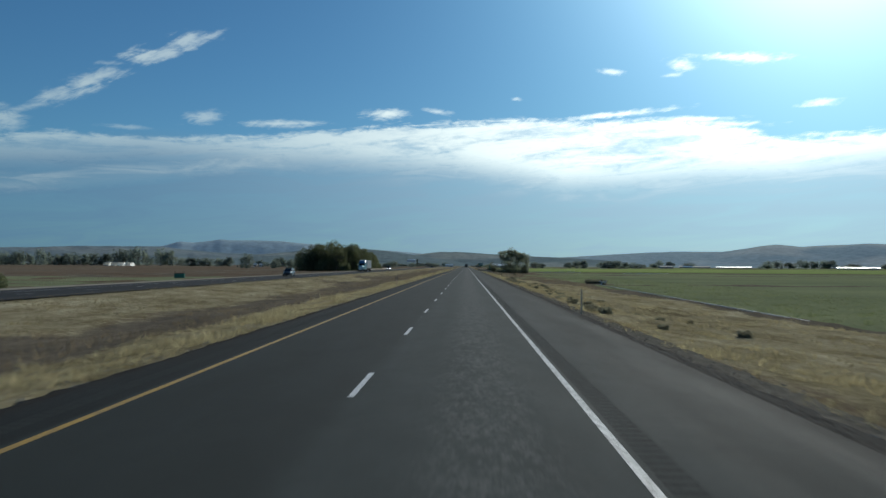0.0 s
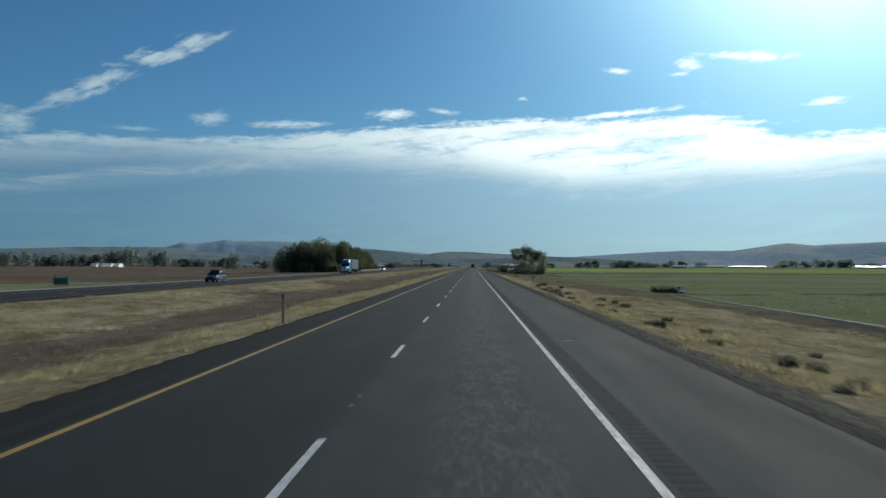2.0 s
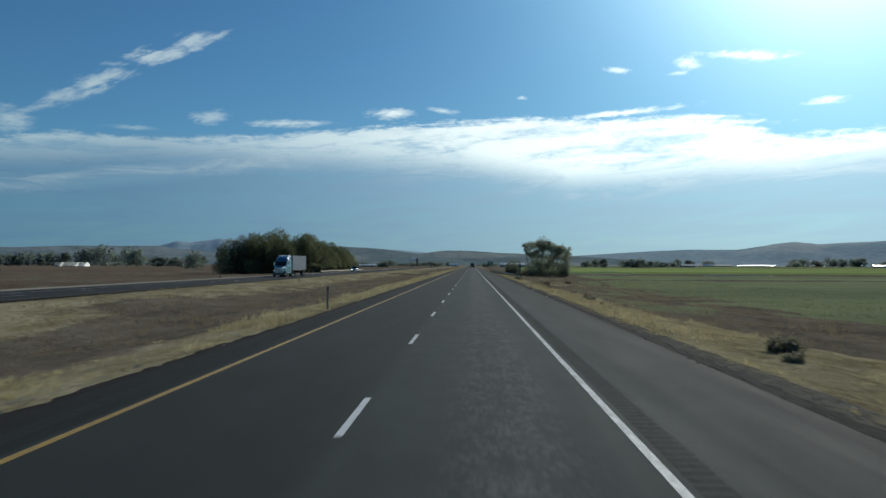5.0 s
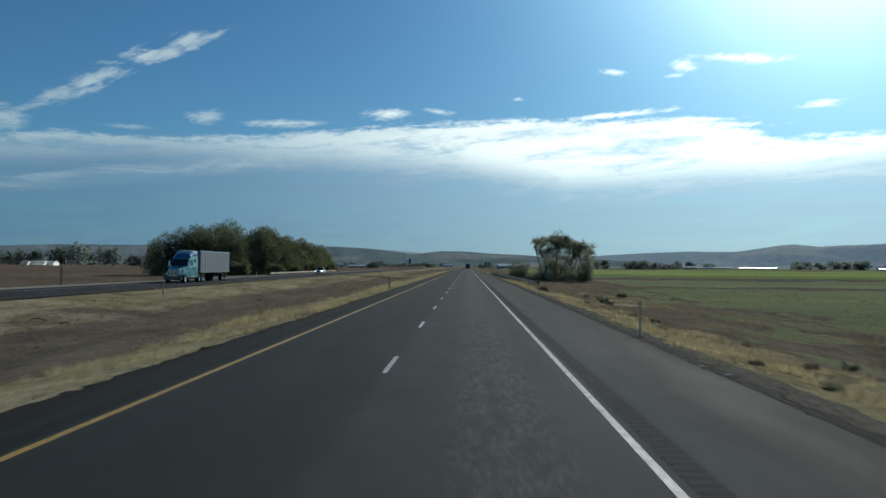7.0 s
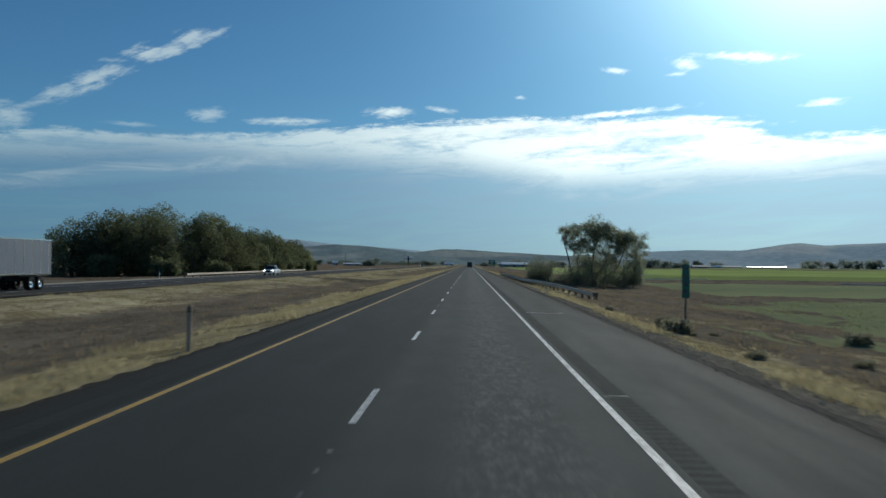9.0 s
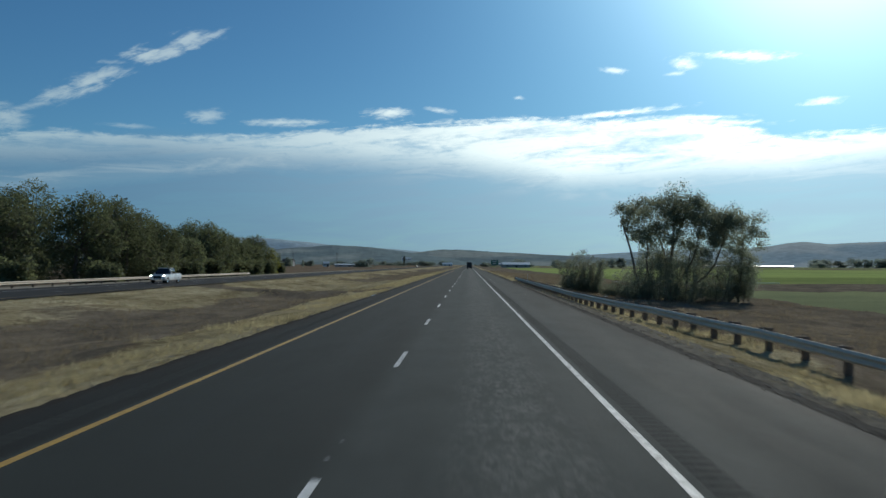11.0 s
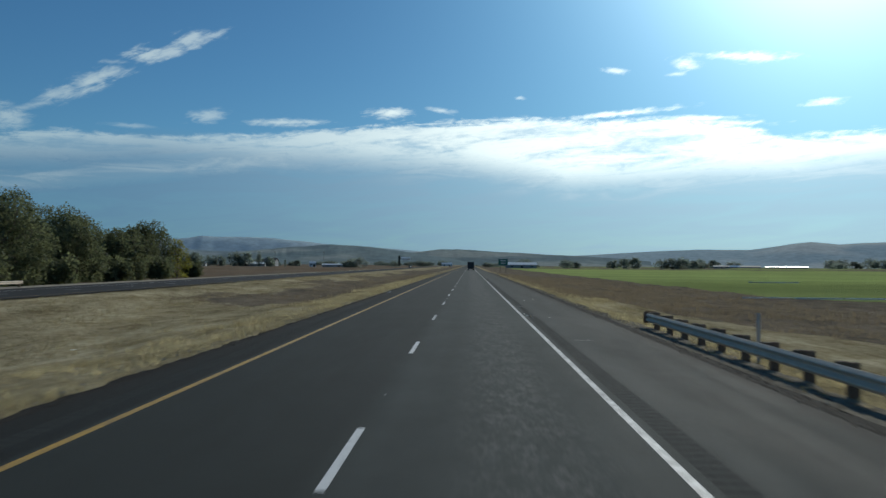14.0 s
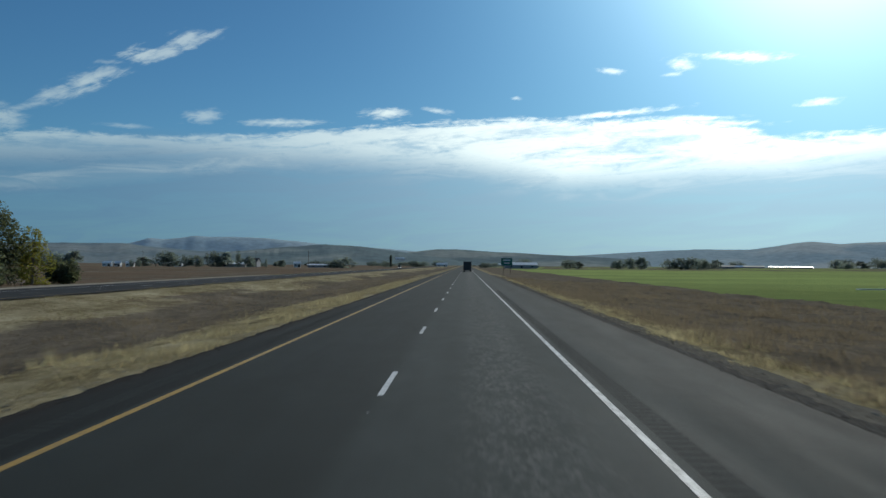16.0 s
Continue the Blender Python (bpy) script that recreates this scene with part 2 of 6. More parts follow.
def ground_build(g, b):
    """Land cover from the sheet's own map: red dry grass, green crop, blue brown weeds; the rest is bare soil."""
    c = g.node("ShaderNodeTexCoord").outputs["Object"]
    x, y, z = g.split(c)
    cover = g.node("ShaderNodeAttribute")
    cover.attribute_name = "cover"
    n = g.node("ShaderNodeSeparateColor")
    g.link(cover.outputs["Color"], n.inputs[0])
    tan, crop, weed = n.outputs[0:3]
    n1 = g.noise(g.vec(x, g.m("MULTIPLY", y, 0.45)), 0.42, 6.0, 0.68)
    n4 = g.step(g.noise(g.vec(x, g.m("MULTIPLY", y, 0.4)), 0.16, 5.0, 0.62), 0.34, 0.66)
    n2 = g.noise(c, 2.5, 5.0, 0.7)
    n3 = g.noise(c, 14.0, 4.0, 0.7)
    far = g.step(g.noise(g.vec(g.m("MULTIPLY", x, 0.004), g.m("MULTIPLY", y, 0.022)), 1.0, 6.0, 0.62), 0.28, 0.72)
    wob = g.m("ADD", g.m("MULTIPLY", g.m("SUBTRACT", n1, 0.5), 0.9), g.m("MULTIPLY", g.m("SUBTRACT", n2, 0.5), 0.6))
    lump = g.step(g.m("ADD", g.m("MULTIPLY", n1, 0.65), g.m("MULTIPLY", n2, 0.35)), 0.36, 0.64)
    soil = g.mix(g.m("MULTIPLY", g.m("ADD", n2, far), 0.5), (0.13, 0.095, 0.066), (0.23, 0.17, 0.12))
    straw = g.mix(lump, g.mix(n4, (0.17, 0.137, 0.076), (0.28, 0.225, 0.12)), g.mix(n4, (0.37, 0.312, 0.192), (0.56, 0.485, 0.325)))
    brush = g.mix(lump, g.mix(n4, (0.115, 0.099, 0.077), (0.155, 0.13, 0.097)), g.mix(n4, (0.205, 0.171, 0.13), (0.275, 0.227, 0.168)))
    rows = g.noise(g.vec(g.m("MULTIPLY", x, 0.05), g.m("MULTIPLY", y, 0.35)), 1.0, 4.0, 0.6)
    leaf = g.mix(rows, g.mix(far, (0.16, 0.172, 0.11), (0.255, 0.275, 0.15)), g.mix(far, (0.235, 0.255, 0.145), (0.335, 0.36, 0.185)))
    lush = g.step(y, 400.0, 520.0)
    leaf = g.mix(1.0, leaf, g.vec(g.m("ADD", 1.0, g.m("MULTIPLY", lush, 0.1)), g.m("ADD", 1.0, g.m("MULTIPLY", lush, 0.22)), g.m("SUBTRACT", 1.0, g.m("MULTIPLY", lush, 0.22))), "MULTIPLY")
    ripe = g.m("ADD", 1.0, g.m("MULTIPLY", g.step(y, 560.0, 610.0, -0.12, 0.12), g.step(y, 430.0, 470.0)))
    leaf = g.mix(1.0, leaf, g.vec(ripe, ripe, ripe), "MULTIPLY")
    col = g.mix(g.step(g.m("ADD", weed, wob), 0.25, 0.6), soil, brush)
    col = g.mix(g.step(g.m("ADD", tan, wob), 0.22, 0.76), col, straw)
    col = g.mix(g.step(g.m("ADD", crop, g.m("MULTIPLY", wob, 0.6)), 0.4, 0.6), col, leaf)
    k = g.step(n3, 0.2, 0.8, 0.85, 1.15)
    g.link(g.mix(1.0, col, g.vec(k, k, k), "MULTIPLY"), b.inputs["Base Color"])
    b.inputs["Roughness"].default_value = 0.95
    b.inputs["Specular IOR Level"].default_value = 0.0
    bp = g.node("ShaderNodeBump")
    bp.inputs["Strength"].default_value = 0.9
    bp.inputs["Distance"].default_value = 0.22
    g.link(g.m("ADD", n2, g.m("MULTIPLY", n3, 0.5)), bp.inputs["Height"])
    g.link(bp.outputs[0], b.inputs["Normal"])


def leaf_build(dark, light, glow, through_tint=(1.25, 1.25, 0.7)):
    def build(g, b):
        rnd = g.node("ShaderNodeNewGeometry").outputs["Random Per Island"]
        own = g.node("ShaderNodeObjectInfo").outputs["Random"]
        c = g.node("ShaderNodeTexCoord").outputs["Object"]
        n = g.step(g.noise(c, 0.45, 5.0, 0.65), 0.3, 0.7)
        f = g.m("ADD", g.m("MULTIPLY", rnd, 0.45), g.m("MULTIPLY", n, 0.55))
        col = g.mix(f, dark, light)
        k = g.m("ADD", g.m("MULTIPLY", own, 0.4), 0.8)
        col = g.mix(1.0, col, g.vec(k, k, g.m("MULTIPLY", k, 0.95)), "MULTIPLY")
        g.link(col, b.inputs["Base Color"])
        b.inputs["Roughness"].default_value = 0.6
        b.inputs["Specular IOR Level"].default_value = 0.1
        thin = g.node("ShaderNodeBsdfTranslucent")
        g.link(g.mix(1.0, col, through_tint, "MULTIPLY"), thin.inputs[0])
        mx = g.node("ShaderNodeMixShader")
        mx.inputs[0].default_value = glow
        out = g.t.nodes["Material Output"]
        g.t.links.new(b.outputs[0], mx.inputs[1])
        g.t.links.new(thin.outputs[0], mx.inputs[2])
        g.t.links.new(mx.outputs[0], out.inputs[0])

    return build


def hill_build(low_col, high_col, patch):
    def build(g, b):
        c = g.node("ShaderNodeTexCoord").outputs["Object"]
        n = g.noise(c, 0.004, 6.0, 0.65)
        n2 = g.noise(c, 0.03, 5.0, 0.7)
        n3 = g.noise(c, 0.0018, 3.0, 0.5)
        col = g.mix(n, low_col, high_col)
        col = g.mix(g.m("MULTIPLY", g.step(n3, 0.5, 0.62), 0.7), col, patch)
        k = g.step(n2, 0.25, 0.75, 0.8, 1.16)
        g.link(g.mix(1.0, col, g.vec(k, k, k), "MULTIPLY"), b.inputs["Base Color"])
        b.inputs["Roughness"].default_value = 1.0
        b.inputs["Specular IOR Level"].default_value = 0.0

    return build


MAT = {
    "asphalt": material("asphalt", asphalt_build((0.0585, 0.0655, 0.061), True)),
    "asphalt_far": material("asphalt_far", asphalt_build((0.04, 0.04, 0.039), False)),
    "gravel": simple("dark_gravel", (0.036, 0.033, 0.029), 0.95, 0, 0.8, 7.0, 0.9, 0.03),
    "groove": simple("groove_floor", (0.045, 0.0475, 0.044), 0.95, 0, 0.7, 9.0, 0.5, 0.03),
    "white": material("white_paint", paint_build((0.62, 0.62, 0.6), 0.75)),
    "yellow": material("yellow_paint", paint_build((0.5, 0.29, 0.03), 0.6)),
    "ground": material("land", ground_build),
    "leaf": material("dark_leaf", leaf_build((0.088, 0.098, 0.064), (0.185, 0.205, 0.13), 0.52, (1.2, 1.2, 0.95))),
    "leaf_grey": material("grey_leaf", leaf_build((0.18, 0.192, 0.155), (0.31, 0.325, 0.265), 0.65, (1.06, 1.08, 0.95))),
    # far leaves paler and greyer: distance haze is put into their colour
    "leaf_far": material("hazed_far_leaf", leaf_build((0.2, 0.227, 0.208), (0.27, 0.302, 0.272), 0.68, (1.0, 1.04, 0.98))),
    "leaf_gold": material("gold_leaf", leaf_build((0.13, 0.135, 0.045), (0.28, 0.26, 0.09), 0.45)),
    "sage": material("sage_leaf", leaf_build((0.19, 0.182, 0.138), (0.31, 0.292, 0.222), 0.5, (1.05, 1.03, 0.92))),
    "straw": material("straw", leaf_build((0.2, 0.168, 0.104), (0.61, 0.533, 0.36), 0.58, (1.05, 1.02, 0.9))),
    "paper": material("white_paper_and_foam", leaf_build((0.72, 0.72, 0.7), (0.84, 0.84, 0.82), 0.55, (1.0, 1.0, 0.98))),
    "crop": material("crop_leaf", leaf_build((0.15, 0.165, 0.105), (0.25, 0.27, 0.16), 0.55, (1.05, 1.08, 0.85))),
    "stone": simple("dark_roadside_stone", (0.06, 0.054, 0.047), 0.95, 0, 0.6, 12.0, 0.3, 0.03),
    "weed": material("brown_weed", leaf_build((0.175, 0.145, 0.112), (0.36, 0.3, 0.228), 0.55, (1.05, 1.0, 0.88))),
    "bark": simple("bark", (0.16, 0.135, 0.11), 0.95, 0, 0.5, 7.0, 0.9, 0.1),
    # base colour warmed to offset blue sky light on the shaded steel
    "galv": simple("warmed_galvanised_steel", (0.7, 0.6, 0.475), 0.75, 0.0, 0.3, 3.0, 0.1, 0.15),
    "wood": simple("weathered_post", (0.19, 0.145, 0.11), 0.9, 0, 0.45, 8.0, 0.6, 0.2),
    "pipe": simple("pale_pipe", (0.52, 0.5, 0.46), 0.6, 0.0, 0.2, 1.0, 0.05),
    "post": simple("grey_brown_post", (0.38, 0.3, 0.225), 0.85, 0, 0.4, 8.0, 0.4, 0.2),
    "tan_post": simple("tan_post_paint", (0.62, 0.52, 0.38), 0.8, 0, 0.35, 8.0, 0.3, 0.2),
    "concrete": simple("pale_concrete", (0.5, 0.49, 0.46), 0.85, 0, 0.3, 2.0, 0.3, 0.3),
    "black": simple("black_plastic", (0.012, 0.012, 0.013), 0.5, 0, 0.3, 6.0, 0.0),
    "rubber": simple("tyre_rubber", (0.018, 0.018, 0.018), 0.85, 0, 0.3, 9.0, 0.2, 0.2),
    "chrome": simple("bright_metal", (0.75, 0.76, 0.78), 0.16, 1.0, 0.12, 4.0, 0.0),
    "teal": simple("teal_paint", (0.05, 0.25, 0.31), 0.3, 0.0, 0.15, 1.5, 0.0, 0.5, 0.6),
    "blue": simple("deep_blue_paint", (0.02, 0.11, 0.24), 0.3, 0.0, 0.15, 1.5, 0.0, 0.5, 0.6),
    "slate": simple("slate_paint", (0.05, 0.065, 0.08), 0.28, 0.0, 0.15, 1.5, 0.0, 0.5, 0.6),
    "car_white": simple("white_car_paint", (0.72, 0.73, 0.73), 0.3, 0.0, 0.08, 1.5, 0.0, 0.5, 0.6),
    "trailer": simple("grey_trailer_panel", (0.145, 0.165, 0.2), 0.5, 0.1, 0.2, 0.8, 0.05),
    "dark_rear": simple("dark_trailer_doors", (0.05, 0.045, 0.045), 0.6, 0.0, 0.3, 1.0, 0.05),
    "glass": simple("dark_car_glass", (0.012, 0.015, 0.018), 0.08, 0.0, 0.1, 2.0, 0.0, 0.7),
    "lamp_red": simple("red_lens", (0.35, 0.02, 0.015), 0.25, 0.0, 0.1, 4.0, 0.0),
    "sign_green": simple("sign_green", (0.012, 0.14, 0.1), 0.45, 0.0, 0.2, 2.0, 0.0),
    "sign_white": simple("sign_white", (0.75, 0.76, 0.75), 0.45, 0.0, 0.1, 2.0, 0.0),
    "roof_metal": simple("bright_roof_sheet", (0.6, 0.61, 0.62), 0.5, 1.0, 0.1, 0.3, 0.05),
    "pale_dirt": simple("pale_gravel_dirt", (0.36, 0.32, 0.255), 0.95, 0, 0.5, 2.0, 0.8, 0.0),
    "verge_dirt": simple("stony_verge_dirt", (0.2, 0.18, 0.145), 0.95, 0, 0.8, 5.0, 0.8, 0.0),
    "roof_white": simple("white_roof_sheet", (0.8, 0.8, 0.78), 0.4, 0.0, 0.15, 0.3, 0.1),
    "wall_grey": simple("grey_siding", (0.3, 0.3, 0.3), 0.8, 0.0, 0.3, 0.5, 0.2),
    "wall_tan": simple("tan_siding", (0.42, 0.36, 0.3), 0.8, 0.0, 0.3, 0.5, 0.2),
    "tarp": material("white_plastic_sheet", leaf_build((0.86, 0.86, 0.85), (0.92, 0.92, 0.91), 0.8, (1.0, 1.0, 1.0))),
    # hill colours with blue-grey distance haze painted in, palest far off and sunward
    "hill_far": material("hazed_far_mountain", hill_build((0.35, 0.45, 0.5), (0.43, 0.52, 0.555), (0.49, 0.56, 0.575))),
    "hill_left": material("hazed_left_foothills", hill_build((0.16, 0.215, 0.24), (0.22, 0.265, 0.275), (0.29, 0.315, 0.305))),
    "hill_mid": material("hazed_mid_hill", hill_build((0.145, 0.195, 0.205), (0.22, 0.265, 0.262), (0.36, 0.38, 0.34))),
    "hill_right": material("hazed_right_ridge", hill_build((0.31, 0.4, 0.44), (0.39, 0.465, 0.475), (0.56, 0.58, 0.54))),
}


def lens(name, col, power):
    def build(g, b):
        b.inputs["Base Color"].default_value = (*col, 1)
        b.inputs["Emission Color"].default_value = (*col, 1)
        b.inputs["Emission Strength"].default_value = power
        b.inputs["Roughness"].default_value = 0.2

    return material(name, build)


MAT["headlamp"] = lens("lit_headlamp", (1.0, 0.96, 0.88), 14.0)

# ---- mesh helpers ----


def bake(name, verts, faces, mat, parent=None, smooth=False):
    me = bpy.data.meshes.new(name)
    me.from_pydata(verts, [], faces)
    me.materials.append(mat)
    if smooth:
        me.polygons.foreach_set("use_smooth", [True] * len(me.polygons))
    me.update()
    ob = new(name, me)
    ob.parent = parent
    return ob


def part(name, bm, mat, parent=None, label="", smooth=False):
    me = bpy.data.meshes.new(name)
    bmesh.ops.recalc_face_normals(bm, faces=bm.faces)
    bm.to_mesh(me)
    bm.free()
    me.materials.append(mat)
    if smooth:
        me.polygons.foreach_set("use_smooth", [True] * len(me.polygons))
    ob = new(name, me)
    ob.parent = parent
    return tagged(ob, label)


def quads(name, verts, mat, parent=None):
    """One mesh of loose faces from an array of shape (faces, corners, 3)."""
    n, k = len(verts), verts.shape[1]
    me = bpy.data.meshes.new(name)
    me.vertices.add(n * k)
    me.vertices.foreach_set("co", np.asarray(verts, np.float32).ravel())
    me.loops.add(n * k)
    me.loops.foreach_set("vertex_index", np.arange(n * k, dtype=np.int32))
    me.polygons.add(n)
    me.polygons.foreach_set("loop_start", np.arange(0, n * k, k, dtype=np.int32))
    me.materials.append(mat)
    me.update(calc_edges=True)
    ob = new(name, me)
    ob.parent = parent
    return ob


def box(bm, x0, x1, y0, y1, z0, z1, bevel=0.0, m=None):
    """A box, its edges rounded by bevel, added to bm."""
    r = bmesh.ops.create_cube(bm, size=1.0)
    vs = r["verts"]
    for v in vs:
        v.co = Vector(((x0 + x1) / 2 + v.co.x * (x1 - x0), (y0 + y1) / 2 + v.co.y * (y1 - y0), (z0 + z1) / 2 + v.co.z * (z1 - z0)))
    if m:
        bmesh.ops.transform(bm, matrix=m, verts=vs)
    if bevel:
        es = list({e for v in vs for e in v.link_edges})
        bmesh.ops.bevel(bm, geom=es, offset=bevel, segments=2, affect="EDGES", clamp_overlap=True)
    return bm


def boxed(*args, **kw):
    return box(bmesh.new(), *args, **kw)


def loft(bm, rings, closed=True, caps=True):
    """Skin through rings of equally many points."""
    rows = [[bm.verts.new(p) for p in r] for r in rings]
    n = len(rings[0])
    for a, b in zip(rows, rows[1:]):
        for i in range(n if closed else n - 1):
            j = (i + 1) % n
            bm.faces.new((a[i], a[j], b[j], b[i]))
    if caps and closed:
        bm.faces.new(rows[0][::-1])
        bm.faces.new(rows[-1])
    return bm


def tube(bm, a, b, ra, rb, n=8):
    a, b = Vector(a), Vector(b)
    d = (b - a).normalized()
    u = d.orthogonal().normalized()
    w = d.cross(u)
    ring = [(math.cos(2 * math.pi * k / n), math.sin(2 * math.pi * k / n)) for k in range(n)]
    return loft(bm, [[a + (u * c + w * s) * ra for c, s in ring], [b + (u * c + w * s) * rb for c, s in ring]])


def limb(bm, points, r0, r1, n=7):
    """A tapering bent branch through points."""
    pts = [Vector(p) for p in points]
    rings = []
    for i, p in enumerate(pts):
        d = (pts[min(i + 1, len(pts) - 1)] - pts[max(i - 1, 0)]).normalized()
        u = d.cross(Vector((0.31, 0.95, 0.02))).normalized()
        w = d.cross(u)
        r = r0 + (r1 - r0) * i / (len(pts) - 1)
        rings.append([p + (u * math.cos(2 * math.pi * k / n) + w * math.sin(2 * math.pi * k / n)) * r for k in range(n)])
    return loft(bm, rings)


def hash_noise(x, y, seed=0):
    """Smooth value noise over numpy arrays, 0 to 1."""
    xi, yi = np.floor(x).astype(np.int64), np.floor(y).astype(np.int64)
    fx, fy = x - xi, y - yi
    fx, fy = fx * fx * (3 - 2 * fx), fy * fy * (3 - 2 * fy)

    def h(a, b):
        v = (a * 374761393 + b * 668265263 + seed * 974711) & 0x7FFFFFFF
        v = ((v ^ (v >> 13)) * 1274126177) & 0x7FFFFFFF
        return ((v ^ (v >> 16)) & 0xFFFF) / 65535.0

    a = h(xi, yi) * (1 - fx) + h(xi + 1, yi) * fx
    b = h(xi, yi + 1) * (1 - fx) + h(xi + 1, yi + 1) * fx
    return a * (1 - fy) + b * fy


def fractal(x, y, seed=0, octaves=4):
    v, amp, tot = 0, 1.0, 0
    for k in range(octaves):
        v = v + amp * hash_noise(x * 2 ** k, y * 2 ** k, seed + k)
        tot += amp
        amp *= 0.55
    return v / tot


# ---- land ----
GROUND_X = [-4600, -700, -300, -120, -70, -50, -45.5, -42.5, -41.9, -36, -30.2, -29.4, -26, -22, -17, -12, -8.5, -6, -5.5, -5.2, -4.6, 0, 6.2, 7.6, 8.0, 8.7, 10.2, 13, 18, 24, 30, 60, 200, 4600]
GROUND_Z = [-2.0, -1.6, -1.45, -1.35, -1.25, -0.95, -0.54, -0.47, -0.5, -0.52, -0.5, -0.42, -0.62, -0.98, -1.25, -0.9, -0.42, -0.12, -0.06, -0.14, -0.18, -0.18, -0.2, -0.18, -0.11, -0.24, -0.45, -0.75, -1.15, -1.5, -1.6, -1.65, -1.7, -2.0]


def crossing(x, y, soft):
    """The bare dirt crossover between the carriageways: 1 on it, 0 beside it."""
    mid = np.interp(x, [-30, -23, -17, -12, -8, -5], [396, 388.5, 384, 381, 379.5, 379])
    half = np.interp(x, [-30, -26, -17, -12, -8, -5], [5.0, 3.2, 3.2, 4.0, 6.5, 8.5])
    return np.clip((half - np.abs(y - mid)) / soft + 0.5, 0, 1) * np.clip((x + 30.0) / 0.5, 0, 1) * np.clip((-5.6 - x) / 0.5, 0, 1)


def ground_z(x, y):
    """Height of the bare ground."""
    z = np.interp(x, GROUND_X, GROUND_Z)
    z = z + crossing(x, y - 0.5, 4.0) * np.maximum(-0.55 - z, 0) * 0.85
    rough = np.clip(np.minimum(np.abs(x - 1) - 6.6, np.abs(x + 36) - 7.0), 0, 4) / 4
    return z + rough * ((fractal(x * 0.16, y * 0.1, 3) - 0.5) * 0.7 + (fractal(x * 0.8, y * 0.7, 9, 3) - 0.5) * 0.26)


def cover(x, y):
    """Land cover: dry grass, crop, brown weeds, each 0 to 1."""
    n = fractal(x * 0.09, y * 0.035, 21)
    n2 = fractal(x * 0.3, y * 0.12, 33)
    # right of the road
    rim = 11.0 - 1.2 * np.clip((y - 436) / 20, 0, 1) + 8.0 * np.exp(-((y - 416) / 24) ** 2) + 13.0 * np.clip((190 - y) / 70, 0, 1) + (n - 0.5) * 9
    tan_r = np.clip((rim - x) / 1.6 + 0.5, 0, 1)
    tan_r = tan_r * (1 - 0.6 * np.clip((9.7 - x + (n2 - 0.5) * 3) / 1.2, 0, 1) * np.clip((165 - y) / 20, 0, 1))
    field = 26.5 + 13.0 * np.clip((y - 150) / 330, 0, 1)
    crop = np.clip((x - field) / 1.5 + 0.5 + (n - 0.5) * 2, 0, 1)
    strip = np.maximum(np.clip(1.4 - np.abs(y - 343 - x * 0.02) / 8, 0, 1), np.clip(1.3 - np.abs(y - 167) / 5, 0, 1))
    strip = np.maximum(strip, np.clip((y - 424) / 4, 0, 1) * np.clip((480 - y + (n2 - 0.5) * 6) / 2, 0, 1))
    crop = crop * (1 - strip) * np.where(y > 1150, np.clip((n2 - 0.45) * 6, 0, 1), 1)
    near_crop = np.clip((y - 285) / 4, 0, 1) * np.clip((330 - y) / 4, 0, 1) * np.clip((x - 22) / 4, 0, 1)
    crop = np.maximum(crop, near_crop * (n2 > 0.3))
    mixed = np.clip((y - 185) / 10, 0, 1) * np.clip((305 - y) / 10, 0, 1) * np.clip((x - 11) / 3, 0, 1) * np.clip((n2 - 0.4) * 7, 0, 1)
    crop = np.maximum(crop, mixed * 0.6)
    pale = np.clip((y - 190) / 15, 0, 1) * np.clip((300 - y) / 15, 0, 1) * np.clip((fractal(x * 0.28, y * 0.06, 45) - 0.52) * 9, 0, 1) * np.clip((26 - x) / 4, 0, 1) * (x > 9)
    tan_r, crop = np.maximum(tan_r, pale), crop * (1 - pale)
    weed_r = np.clip((x - rim) / 2 + 0.5, 0, 1) * (1 - crop)
    # median
    swale = np.clip(1.25 - np.abs(x + 14.6) / 5.6, 0, 1)
    lush = np.interp(y, [0, 30, 45, 80, 120, 150, 325, 338, 362, 384, 390, 438, 452, 480, 700], [-0.2, -0.02, 0.16, 0.2, 0.05, 0.4, 0.42, 0.2, 0.22, 0.34, -0.9, -0.8, 0.25, 0.38, 0.35])
    weed_m = np.clip((swale * 0.8 + (n - 0.5) * 1.4 + lush - 0.47) * 2.0 + 0.5, 0, 1) * np.clip((-7.6 - x) / 2.2, 0, 1) * np.clip((x + 27) / 3, 0, 1)
    median = (x < -4) & (x > -30.5)
    # beyond the other carriageway
    far_tan = np.clip((x + 45.5 + (n - 0.5) * 4) / 2 + 0.5, 0, 1)
    weed_l = np.clip((n2 - 0.5) * 4 + 0.25, 0, 1)
    green_l = np.clip((x + 118) / 8, 0, 1) * np.clip((-52 - x) / 4, 0, 1) * np.clip((215 - y) / 20, 0, 1) * np.clip((n2 - 0.15) * 2.2, 0, 1)
    right = x > 0
    r = np.where(right, tan_r, np.where(median, 1 - weed_m, far_tan))
    gr = np.where(right, crop, np.where(median, 0, green_l * 0.9))
    b = np.where(right, weed_r, np.where(median, weed_m, weed_l * (1 - far_tan)))
    bare = 1 - crossing(x, y + (n2 - 0.5) * 3.0, 1.2)
    r, b = r * bare, b * bare + (1 - bare) * 0.8
    return r, gr, b


